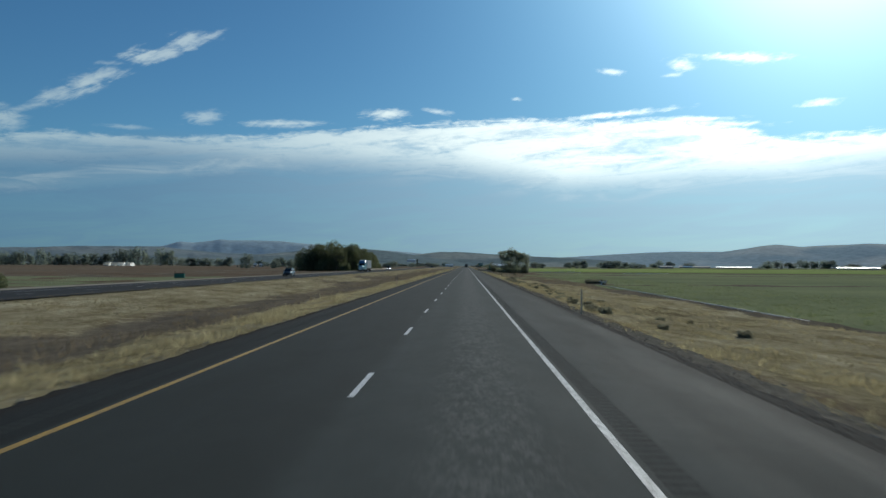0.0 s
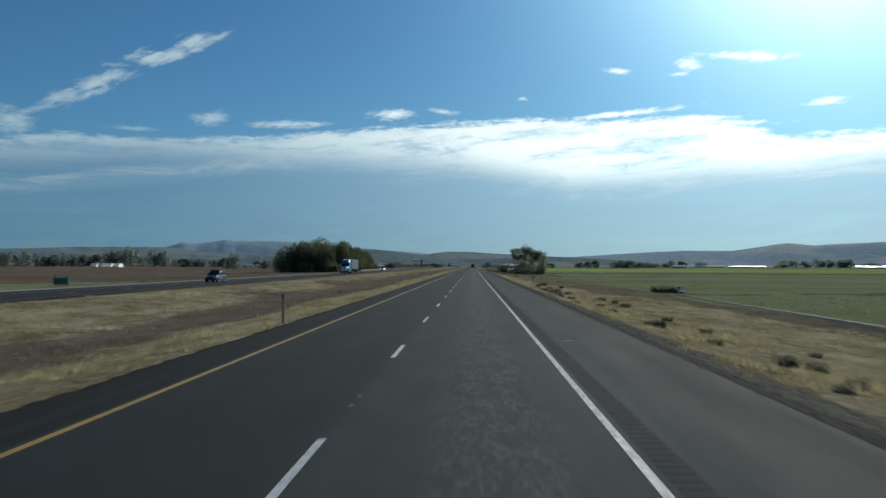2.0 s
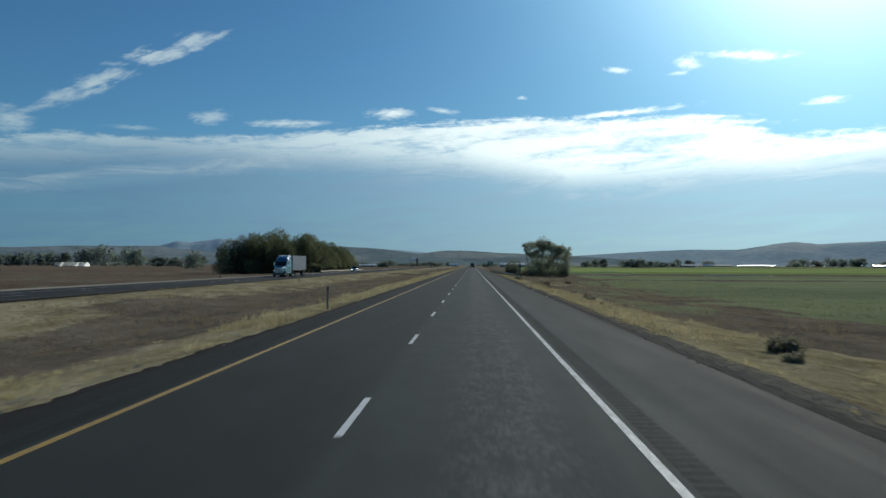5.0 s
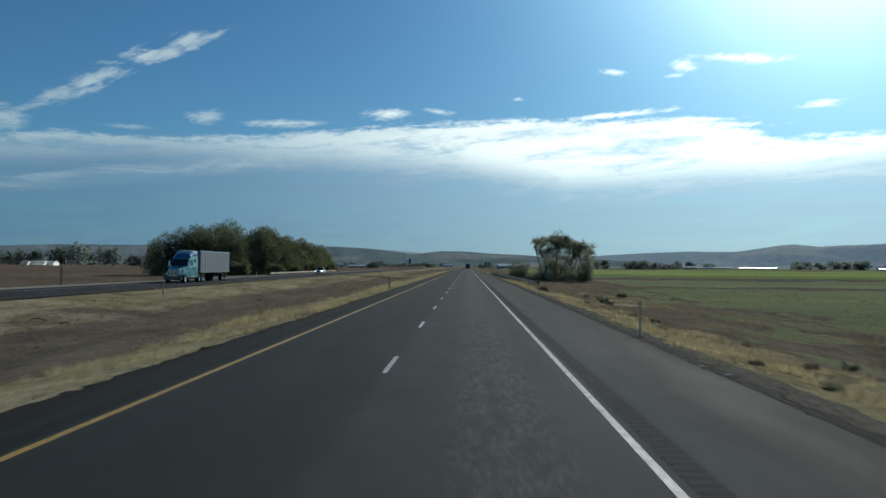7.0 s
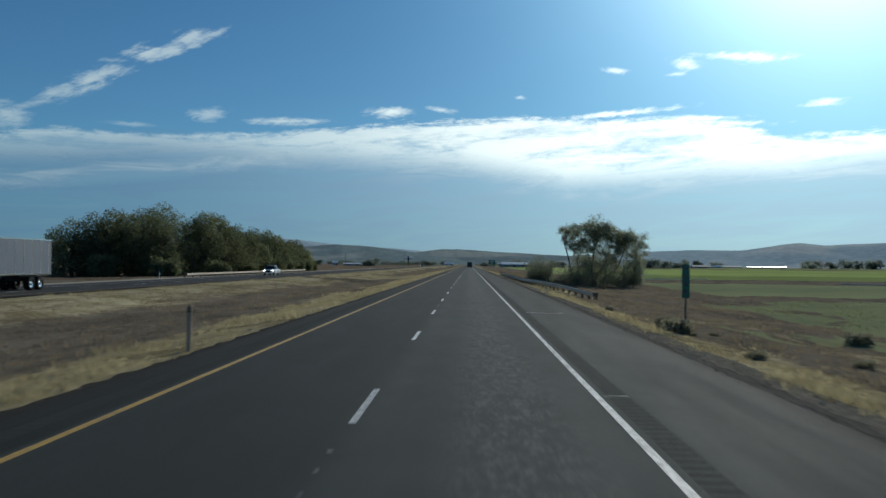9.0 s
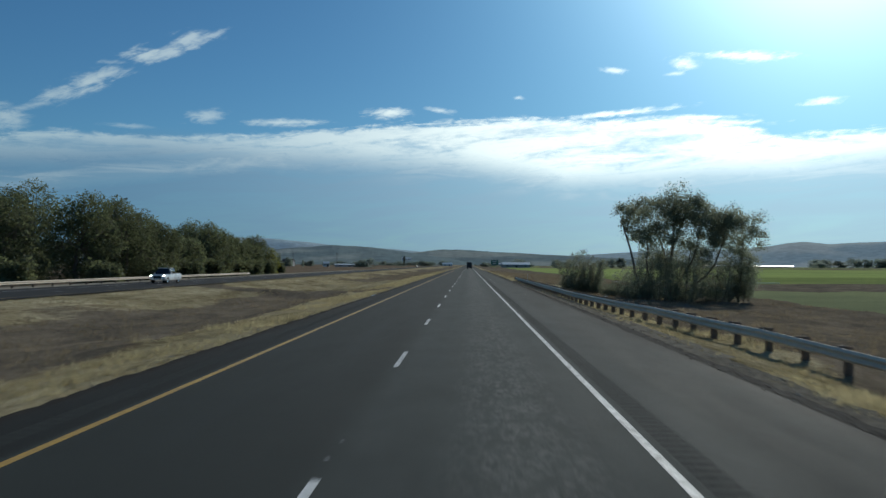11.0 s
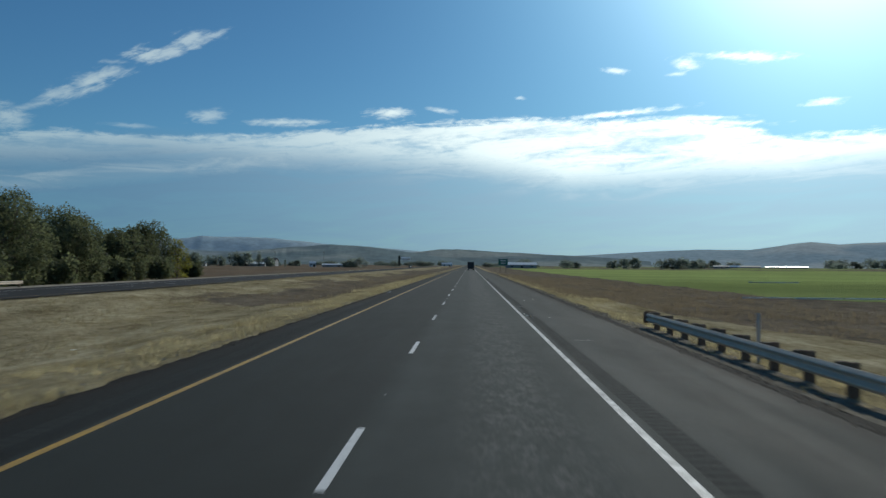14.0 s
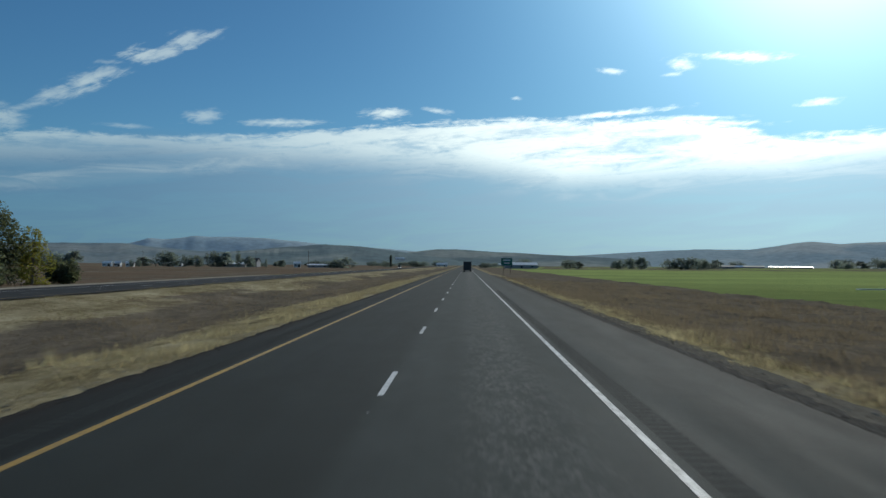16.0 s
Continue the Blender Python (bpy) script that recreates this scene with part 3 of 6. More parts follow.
def build_ground():
    xs = np.unique(np.concatenate([np.arange(-60, 62, 1.0), np.arange(-29.5, -5.4, 1.0), np.arange(8.5, 26, 1.0), [-41.9, -30.1, -5.5, -5.2, -4.6, 6.2, 7.6, 8.0, 8.7], np.geomspace(64, 4600, 34), -np.geomspace(63, 4600, 34)]))
    ys = np.concatenate([np.arange(-40, 640, 1.25), np.geomspace(642, 4700, 70)])
    X, Y = np.meshgrid(xs, ys)
    Z = ground_z(X, Y)
    nx, ny = len(xs), len(ys)
    idx = np.arange(nx * ny).reshape(ny, nx)
    faces = np.stack([idx[:-1, :-1], idx[:-1, 1:], idx[1:, 1:], idx[1:, :-1]], -1).reshape(-1, 4)
    me = bpy.data.meshes.new("ground")
    me.from_pydata(np.stack([X, Y, Z], -1).reshape(-1, 3).tolist(), [], faces.tolist())
    me.polygons.foreach_set("use_smooth", [True] * len(me.polygons))
    r, gr, b = cover(X, Y)
    att = me.color_attributes.new("cover", "FLOAT_COLOR", "POINT")
    att.data.foreach_set("color", np.stack([r, gr, b, np.ones_like(r)], -1).astype(np.float32).ravel())
    me.materials.append(MAT["ground"])
    return tagged(new("ground", me), "dry grass verges, brown weeds and green crop fields", "ground", kind="structure")


build_ground()

# hills: bearing and height of the crest in degrees as seen from the middle of the drive, at a distance


def ridge(name, dist, depth, crest, mat, label, seed, rough=0.06):
    a = np.linspace(crest[0][0], crest[-1][0], 420)
    h = np.interp(a, [c[0] for c in crest], [c[1] for c in crest])
    h = np.convolve(np.pad(h, 2, mode="edge"), np.ones(5) / 5, mode="valid")
    rows = np.linspace(0, 1, 16)
    verts = []
    for v in rows:
        d = dist - depth * (1 - v)
        prof = math.sin(v * math.pi / 2) ** 1.25
        f = fractal(a * 0.9 + seed, np.full_like(a, v * 3.0), seed)
        height = np.tan(np.radians(h)) * dist * prof * (1 + rough * (f - 0.5) * 2 * (1.4 - v)) + (f - 0.5) * 9 * (1 - v) * v * 4
        for ang, z in zip(np.radians(a), height):
            verts.append((1.7 + d * math.sin(ang), 220 + d * math.cos(ang), z + 2.2 - 6 * (1 - v)))
    n = len(a)
    faces = [(j * n + i, j * n + i + 1, (j + 1) * n + i + 1, (j + 1) * n + i) for j in range(len(rows) - 1) for i in range(n - 1)]
    # back slope
    back = [(x * 1.03, y * 1.03, -20) for x, y, z in verts[-n:]]
    k = len(verts)
    verts += back
    faces += [(k - n + i, k - n + i + 1, k + i + 1, k + i) for i in range(n - 1)]
    return tagged(bake(name, verts, faces, mat, smooth=True), label, "hill", kind="structure")


ridge("backdrop_mountains", 4650, 500, [(-40, 0.7), (-24, 0.95), (-22, 1.2), (-21.2, 1.42), (-20.8, 1.56), (-19.8, 1.5), (-18.8, 1.62), (-18, 1.75), (-17.2, 1.69), (-15.5, 1.72), (-13.8, 1.68), (-12.7, 1.59), (-11.3, 1.47), (-10.4, 1.37), (-9, 1.2), (-5.5, 1.05), (-3.5, 0.88), (0, 0.5)], MAT["hill_far"], "far mountains with blue haze painted in", 5, 0.02)
ridge("backdrop_hills", 4100, 900, [(-42, 0.9), (-30.6, 1.0), (-29.2, 1.09), (-27, 1.17), (-24, 1.19), (-22, 1.2), (-20.5, 1.0), (-18, 0.8), (-14, 0.65), (-10, 0.5), (0, 0.3)], MAT["hill_left"], "dry foothills with blue-grey haze painted in", 11)
ridge("backdrop_hills", 3300, 900, [(-18, 0.3), (-15.7, 0.7), (-13, 0.95), (-9.5, 1.25), (-7.1, 1.15), (-5, 0.9), (-2, 0.5), (0, 0.2)], MAT["hill_mid"], "rounded dry grassy hill", 17)
ridge("backdrop_hills", 3600, 700, [(-6, 0.5), (-3.4, 0.85), (-2, 1.0), (-0.8, 1.01), (1.4, 0.89), (5, 0.71), (8, 0.6), (12, 0.3)], MAT["hill_mid"], "flat-topped dry hill", 23)
ridge("backdrop_hills", 4500, 1000, [(3, 0.48), (6, 0.58), (7, 0.63), (11.2, 0.89), (15, 1.08), (18.3, 1.07), (19.9, 1.3), (21.2, 1.51), (22, 1.58), (22.8, 1.5), (23.5, 1.42), (25.5, 1.52), (27.3, 1.59), (32, 1.5), (42, 1.3)], MAT["hill_right"], "long dry ridge with pale haze painted in", 29, 0.03)

# ---- road ----
Y0, Y1 = -40.0, 2600.0


def strip(name, x0, x1, z0, z1, mat, parent, y0=Y0, y1=Y1, nx=1, step=20.0, label=""):
    ys = np.arange(y0, y1 + step, step)
    verts = [(x0 + (x1 - x0) * i / nx, y, z0 + (z1 - z0) * i / nx) for y in ys for i in range(nx + 1)]
    faces = [(j * (nx + 1) + i, j * (nx + 1) + i + 1, (j + 1) * (nx + 1) + i + 1, (j + 1) * (nx + 1) + i) for j in range(len(ys) - 1) for i in range(nx)]
    return tagged(bake(name, verts, faces, mat, parent), label)


road = tagged(new("road"), "worn dark asphalt carriageway with two lanes", "road", kind="structure")


def edge_strip(name, inner, outer, z0, z1, seed, parent, mat, y0=-40, y1=620):
    """A strip whose outer edge crumbles unevenly into the verge."""
    ys = np.arange(y0, y1, 0.3)
    w = (fractal(ys * 2.6, ys * 0 + seed, seed, 3) - 0.5) * 0.34 + (fractal(ys * 0.12, ys * 0 + seed, seed + 3, 2) - 0.5) * 0.1
    s = 1 if outer > inner else -1
    cols = 6
    jag = np.random.default_rng(seed)
    verts, faces = [], []
    for y, d in zip(ys, w):
        for k in range(cols + 1):
            f = k / cols
            lump = (jag.random() - 0.4) * 0.035 * (f > 0.1) * (f < 0.99)
            verts.append((inner + (outer + s * d - inner) * f, y + (jag.random() - 0.5) * 0.2 * (0 < k), z0 + (z1 - z0) * f + lump))
    n = cols + 1
    for i in range(len(ys) - 1):
        for k in range(cols):
            q = (n * i + k, n * i + k + 1, n * i + k + n + 1, n * i + k + n)
            faces.append(q if s > 0 else q[::-1])
    return bake(name, verts, faces, mat, parent)


def rumble(x0, x1, parent):
    """Milled grooves across a shoulder, one every 0.3 m."""
    ys, zs = [], []
    for k in range(int((510 + 30) / 0.3)):
        y = -30 + 0.3 * k
        ys += [y, y + 0.05, y + 0.1, y + 0.15]
        zs += [0.0, -0.007, -0.007, 0.0]
    verts, faces = [], []
    for y, z in zip(ys, zs):
        verts += [(x0, y, 0.0), (x0 + 0.03, y, z), (x1 - 0.03, y, z), (x1, y, 0.0)]
    for i in range(len(ys) - 1):
        faces += [(4 * i + k, 4 * i + k + 1, 4 * i + k + 5, 4 * i + k + 4) for k in range(3)]
    ob = bake("rumble_strip", verts, faces, MAT["asphalt"], parent)
    # the groove floors take a separate tone of their own
    ob.data.materials.append(MAT["groove"])
    for i in range(0, len(ys) - 3, 4):
        for k in range(3):
            ob.data.polygons[3 * (i + k) + 1].material_index = 1
    return ob


strip("left_shoulder", -4.95, -4.45, 0, 0, MAT["asphalt"], road)
rumble(-4.45, -4.05, road)
strip("lanes", -4.05, 3.96, 0, 0, MAT["asphalt"], road, nx=4)
rumble(3.96, 4.38, road)
strip("right_shoulder", 4.38, 7.08, 0, -0.037, MAT["asphalt"], road, nx=2)
strip("rumble_strip", -4.45, -4.05, -0.001, -0.001, MAT["asphalt"], road, 510, Y1)
strip("rumble_strip", 3.96, 4.38, -0.001, -0.001, MAT["asphalt"], road, 510, Y1)
edge_strip("gravel_edge", 7.06, 7.5, -0.033, -0.075, 4, road, MAT["gravel"])
edge_strip("dirt_edge", 7.4, 8.15, -0.085, -0.1, 5, road, MAT["verge_dirt"])
edge_strip("gravel_edge", -4.93, -5.35, 0.002, -0.06, 7, road, MAT["gravel"])
edge_strip("dirt_edge", 7.5, 8.42, -0.075, -0.12, 15, road, MAT["verge_dirt"], 322, 419)
ys = np.concatenate([np.arange(-40, 600, 4.0), np.arange(600, Y1, 40.0)])
drift = np.interp(ys, [0, 60, 200, 350, 450, 700], [0.05, 0.045, 0.035, 0.0, -0.018, 0.0]) + (fractal(ys * 0.06, ys * 0, 8, 2) - 0.5) * 0.012
tagged(bake("edge_line", [(x + d, y, 0.004) for y, d in zip(ys, drift) for x in (3.73, 3.85)], [(2 * k, 2 * k + 1, 2 * k + 3, 2 * k + 2) for k in range(len(ys) - 1)], MAT["white"], road), "worn white edge line")
strip("edge_line", -3.62, -3.49, 0.004, 0.004, MAT["yellow"], road, label="worn yellow edge line")
dash = bake("lane_marking", [(-0.055, 0, 0.004), (0.055, 0, 0.004), (0.055, 3.05, 0.004), (-0.055, 3.05, 0.004)], [(0, 1, 2, 3)], MAT["white"], road)
dash.location = (0, 14.0 - 3 * 12.192, 0)
for k in range(-2, 75):
    d = new("lane_marking", dash.data)
    d.parent = road
    d.location = (0, 14.0 + 12.192 * k, 0)

other = tagged(new("road_opposite"), "dark asphalt carriageway across the median", "road", kind="structure")
other.location.z = -0.4
strip("pavement", -41.8, -30.1, 0.0, 0.0, MAT["asphalt_far"], other, nx=3)
strip("edge_line", -38.75, -38.63, 0.004, 0.004, MAT["white"], other)
strip("edge_line", -31.45, -31.33, 0.004, 0.004, MAT["yellow"], other)
far_dash = bake("lane_marking", [(-0.055, 0, 0.004), (0.055, 0, 0.004), (0.055, 3.05, 0.004), (-0.055, 3.05, 0.004)], [(0, 1, 2, 3)], MAT["white"], other)
far_dash.location = (-35.05, -20, 0)
for k in range(1, 75):
    d = new("lane_marking", far_dash.data)
    d.parent = other
    d.location = (-35.05, -20 + 12.192 * k, 0)
edge_strip("gravel_edge", -41.78, -44.2, 0.004, 0.03, 12, other, MAT["pale_dirt"])

# ---- trees and shrubs ----


def thing(name, label, category, at, turn=0.0, group="", size=1.0):
    ob = tagged(new(name), label, category, group)
    ob.empty_display_size = 0.3
    ob.matrix_basis = pose(*at, 0, 0, turn) @ Matrix.Diagonal((size, size, size, 1))
    return ob


def leaf_cloud(rng, lobes, count, size, droop=0.0, shell=0.55, gap=0.0):
    """Small leaf quads spread over lobes (x, y, z, rx, ry, rz), thicker towards each lobe's skin."""
    lobes = np.array(lobes, float)
    vol = np.prod(lobes[:, 3:], axis=1) ** 0.75
    pick = rng.choice(len(lobes), count, p=vol / vol.sum())
    d = rng.normal(size=(count, 3))
    d /= np.linalg.norm(d, axis=1)[:, None]
    r = shell + (1 - shell) * rng.random(count) ** 0.8
    # twigs poke out here and there
    bump = fractal(d[:, 0] * 3 + pick * 7.3 + 40, d[:, 2] * 3 + d[:, 1] * 2 + 40, 5, 3)
    r = r * (0.72 + 0.55 * bump)
    c = lobes[pick, :3] + d * lobes[pick, 3:] * r[:, None]
    if droop:
        c[:, 2] -= droop * rng.random(count) * np.linalg.norm(d[:, :2], axis=1)
    if gap:
        f = 2.2 / gap[1]
        keep = fractal((c[:, 0] + 0.6 * c[:, 1]) * f + 50, (c[:, 2] - 0.4 * c[:, 1]) * f + 50, 13, 2) > gap[0] + 0.08 * rng.normal(size=count)
        c = c[keep]
        count = len(c)
    u = rng.normal(size=(count, 3)) * np.array([1, 1, 0.7])
    u /= np.linalg.norm(u, axis=1)[:, None]
    w = np.cross(u, rng.normal(size=(count, 3)))
    w /= np.linalg.norm(w, axis=1)[:, None]
    s = size * (0.6 + 0.8 * rng.random(count))[:, None]
    u, w = u * s, w * s * 0.55
    return np.stack([c - u, c - w * 0.9 + u * 0.1, c + u, c + w * 0.9 - u * 0.1], axis=1)


def tree(name, label, at, lobes, trunks, leaves, leaf_size, mat, seed, group="", turn=0.0, droop=0.0, shell=0.55, size=1.0, gap=0.0, reach=0.75, twigs=5, foliage=None):
    """A tapered trunk with limbs into each lobe, and a crown of small leaves with gaps."""
    rng = np.random.default_rng(seed)
    ob = thing(name, label, "tree", at, turn, group, size)
    bm = bmesh.new()
    for base, tip, r0 in trunks:
        base, tip = Vector(base), Vector(tip)
        sway = Vector(rng.normal(size=3) * (0.06 * (tip - base).length))
        twist = Vector(rng.normal(size=3) * (0.03 * (tip - base).length))
        line = [base.lerp(tip, f) + sway * math.sin(math.pi * f) + twist * math.sin(2.7 * math.pi * f) * (1 - f) for f in (0.12, 0.28, 0.44, 0.6, 0.76, 0.9, 1.0)]
        limb(bm, [base - Vector((0, 0, 0.4))] + line, r0, r0 * 0.4)
    part("trunk", bm, MAT["bark"], ob, smooth=True)
    for x, y, z, rx, ry, rz in lobes:
        base, tip, r0 = min(trunks, key=lambda q: (Vector(q[1]) - Vector((x, y, z))).length)
        bm = bmesh.new()
        a = Vector(base).lerp(Vector(tip), min(0.95, max(reach, (z - 2.2) / max(tip[2], 0.1))))
        b = Vector((x, y, z + rz * 0.4))
        mid = a.lerp(b, 0.5) + Vector(rng.normal(size=3) * 0.3)
        limb(bm, [a, mid, b], r0 * 0.34, 0.02, 6)
        for k in range(twigs):
            e = Vector((x, y, z)) + Vector(rng.normal(size=3)).normalized() * min(rx, ry, rz) * 0.9
            limb(bm, [mid.lerp(b, rng.random()), mid.lerp(e, 0.6), e], r0 * 0.12, 0.01, 5)
        part("limb", bm, MAT["bark"], ob, smooth=True)
    quads("crown", leaf_cloud(rng, foliage or lobes, leaves, leaf_size, droop, shell, gap), mat, ob)
    return ob


def blob_lobes(seed, h, w, n, low=0.15):
    """Lobes that together give an uneven rounded crown h high and w wide."""
    rng = np.random.default_rng(seed)
    out = []
    for k in range(n):
        a = 2 * math.pi * (k / n + 0.1 * rng.random())
        f = low + (1 - low) * (k + 0.5 * rng.random()) / n * 0.95
        f = min(f, 0.86)
        reach = w * 0.5 * (0.62 * math.sin(math.pi * min(1, f * 0.85 + 0.12)))
        r = w * (0.17 + 0.1 * rng.random())
        out.append((math.cos(a * 2.4) * reach, math.sin(a * 2.4) * reach, h * f, r, r, min(r * (0.9 + 0.4 * rng.random()), h * f * 0.95)))
    return out


GROVE = "trees of the roadside grove"


def grove_tree(seed, at, h, w, mat="leaf", label="dense dark-green willow tree in a roadside grove", leaves=13600, turn=0.0):
    lobes = blob_lobes(seed, h, w, 13, 0.1)
    return tree("willow_tree", label, at, lobes, [((0, 0, 0), (0.3, 0.1, h * 0.55), h * 0.028)], leaves, 0.207, MAT[mat], seed, GROVE, turn, droop=1.5, gap=(0.33, 2.2))


# the grove beyond the opposite carriageway, from its near end to its far end
GROVE_PLAN = [(-81, 411, 11.3, 13), (-77, 413, 12.3, 12), (-69, 422, 14.3, 14), (-57, 436, 13.4, 13), (-74, 418, 13.5, 14), (-65, 415, 12.6, 13), (-70, 431, 15.3, 15), (-60, 427, 14.2, 13), (-78, 430, 13.5, 13),
              (-64, 443, 14.2, 14), (-56, 448, 9.6, 10), (-61, 453, 11.6, 12), (-67, 457, 12.0, 14), (-56, 463, 8.4, 9), (-61, 470, 9.0, 10), (-67, 476, 10.0, 13), (-57, 483, 10.8, 11), (-62, 491, 12.4, 13), (-68, 499, 13.6, 14),
              (-58, 503, 9.6, 10), (-63, 511, 10.8, 11), (-69, 517, 12.4, 13), (-60, 524, 9.2, 9), (-67, 531, 9.6, 10), (-63, 537, 10.2, 9), (-64.5, 547, 11.8, 10)]
for i, (x, y, h, w) in enumerate(GROVE_PLAN):
    grove_tree(100 + i, (x, y, float(ground_z(np.array(x), np.array(y))) - 0.1), h, w, turn=37.0 * i)
grove_tree(140, (-60.5, 552, -1.1), 8.2, 6.0, "leaf_gold", "yellowing willow tree at the end of the grove", 3500)


def shrub_mesh(seed, h, w, leaves, size, mat, name="bush", label="", category="bush", at=(0, 0, 0), group="", turn=0.0, shell=0.25):
    rng = np.random.default_rng(seed)
    ob = thing(name, label, category, at, turn, group)
    bm = bmesh.new()
    tips = []
    for k in range(9):
        a = 2 * math.pi * k / 9 + rng.random()
        e = Vector((math.cos(a) * w * 0.4, math.sin(a) * w * 0.4, h * (0.6 + 0.4 * rng.random())))
        limb(bm, [(0, 0, -0.1), e * 0.45 + Vector((0, 0, h * 0.05)), e], 0.012 * h + 0.01, 0.006, 5)
        tips.append(e)
    tagged(part("stem", bm, MAT["bark"], ob), kind="stuff")
    lobes = [(e.x * 0.8, e.y * 0.8, e.z * 0.66, w * 0.24, w * 0.24, h * 0.36) for e in tips] + [(e.x * 0.85, e.y * 0.85, h * 0.24, w * 0.22, w * 0.22, h * 0.25) for e in tips] + [(0, 0, h * 0.36, w * 0.4, w * 0.4, h * 0.44)] * 3
    quads("foliage", leaf_cloud(rng, lobes, leaves, size, 0, shell), mat, ob)
    return ob


for x, y, h, w, s in ((-60.5, 561, 4.2, 5.0, 5), (-53, 420, 4.0, 5.5, 6), (-52, 440, 3.5, 5.5, 7), (-53, 456, 4.5, 6, 8), (-54, 474, 5, 6, 9), (-55, 492, 4.5, 6, 10), (-56, 512, 4.5, 6, 11), (-57, 534, 5, 6, 12), (-60, 408, 4.5, 6, 13), (-72, 406, 5, 6, 14)):
    shrub_mesh(200 + s, h, w, 2600, 0.28, MAT["leaf"], "bush", "dark green shrub at the foot of the grove", "bush", (x, y, -1.15), "shrubs of the grove", 50.0 * s)

# the airy tree clump right of the road
# boughs: sideways, height, radius; each carries a spray of small leaf clumps
BOUGHS = [(-4.3, 9.9, 0.9), (-3.5, 9.2, 1.05), (-2.8, 10.2, 0.9), (-1.7, 9.5, 1.2), (-4.1, 8.2, 0.6), (-0.3, 10.5, 1.2), (1.0, 10.8, 1.1), (2.2, 10.2, 1.2), (3.3, 10.4, 0.9), (0.5, 9.0, 1.4), (2.3, 8.4, 1.6), (-0.8, 7.7, 1.1), (3.6, 8.8, 1.3), (4.7, 8.9, 1.2), (5.9, 8.6, 1.2),
          (7.2, 8.7, 1.1), (8.2, 8.2, 1.1), (8.9, 7.0, 1.0), (8.7, 5.6, 1.1), (8.3, 4.2, 1.1), (8.6, 2.8, 1.1), (8.2, 1.4, 0.9), (7.2, 7.2, 1.2), (5.4, 7.3, 1.3), (4.2, 7.0, 1.2), (0.8, 6.4, 1.2), (-1.4, 6.2, 0.8), (2.5, 5.9, 1.1), (1.0, 4.6, 1.2), (3.4, 4.6, 1.0), (-0.8, 4.2, 0.9)]
pick = random.Random(12)
boughs, sprays = [], []
for x, z, r in BOUGHS:
    y = pick.uniform(-2.4, 2.4)
    boughs.append((x, y, z, r, r, r * 0.8))
    for _ in range(11):
        a, b, q = pick.uniform(0, 2 * math.pi), pick.uniform(-1, 1), pick.uniform(0.4, 0.85) * r
        c = math.sqrt(1 - b * b)
        f = r * pick.uniform(0.3, 1.3)
        sprays.append((x + c * math.cos(a) * f, y + c * math.sin(a) * f * 1.5, z + b * f, q * 1.3, q * 1.3, q))
TOP = ([-5.2, -4.4, -2.8, 0.0, 2.0, 4.0, 6.0, 8.0, 9.4], [9.8, 10.8, 11.0, 11.7, 11.8, 11.0, 10.0, 9.8, 8.0])
LOW = ([-5.2, -3.8, -1.2, 0.0, 3.2, 5.0, 6.4, 7.4, 9.4], [8.0, 6.6, 3.6, 2.4, 2.6, 5.4, 6.0, 1.0, 1.0])
for _ in range(400):
    x = pick.uniform(-4.0, 9.2)
    r = pick.uniform(0.45, 1.0)
    lo, hi = np.interp(x, *LOW), np.interp(x, *TOP)
    sprays.append((x, pick.uniform(-2.6, 2.6), pick.uniform(lo, max(lo, hi - r)), r, r, r * 0.75))
tree("cottonwood_tree", "open-crowned grey-green tree with several leaning trunks", (22.5, 388, -1.3), boughs,
     [((-2.2, 0, 0), (-4.5, 0.2, 8.6), 0.16), ((-1.9, 0.2, 0), (-2.2, -0.4, 7.2), 0.12), ((0.5, 0.3, 0), (-0.8, 0.5, 7.2), 0.15), ((0.7, -0.3, 0), (1.5, -0.2, 9.6), 0.2), ((1.3, 0.1, 0), (4.4, 0.6, 8.2), 0.15), ((1.8, 0.2, 0), (6.4, -0.3, 6.8), 0.15), ((7.9, 0.2, 0), (8.4, 0.0, 6.6), 0.1)],
     122000, 0.078, MAT["leaf_grey"], 61, shell=0.05, droop=0.6, gap=(0.35, 1.8), reach=0.35, foliage=sprays)


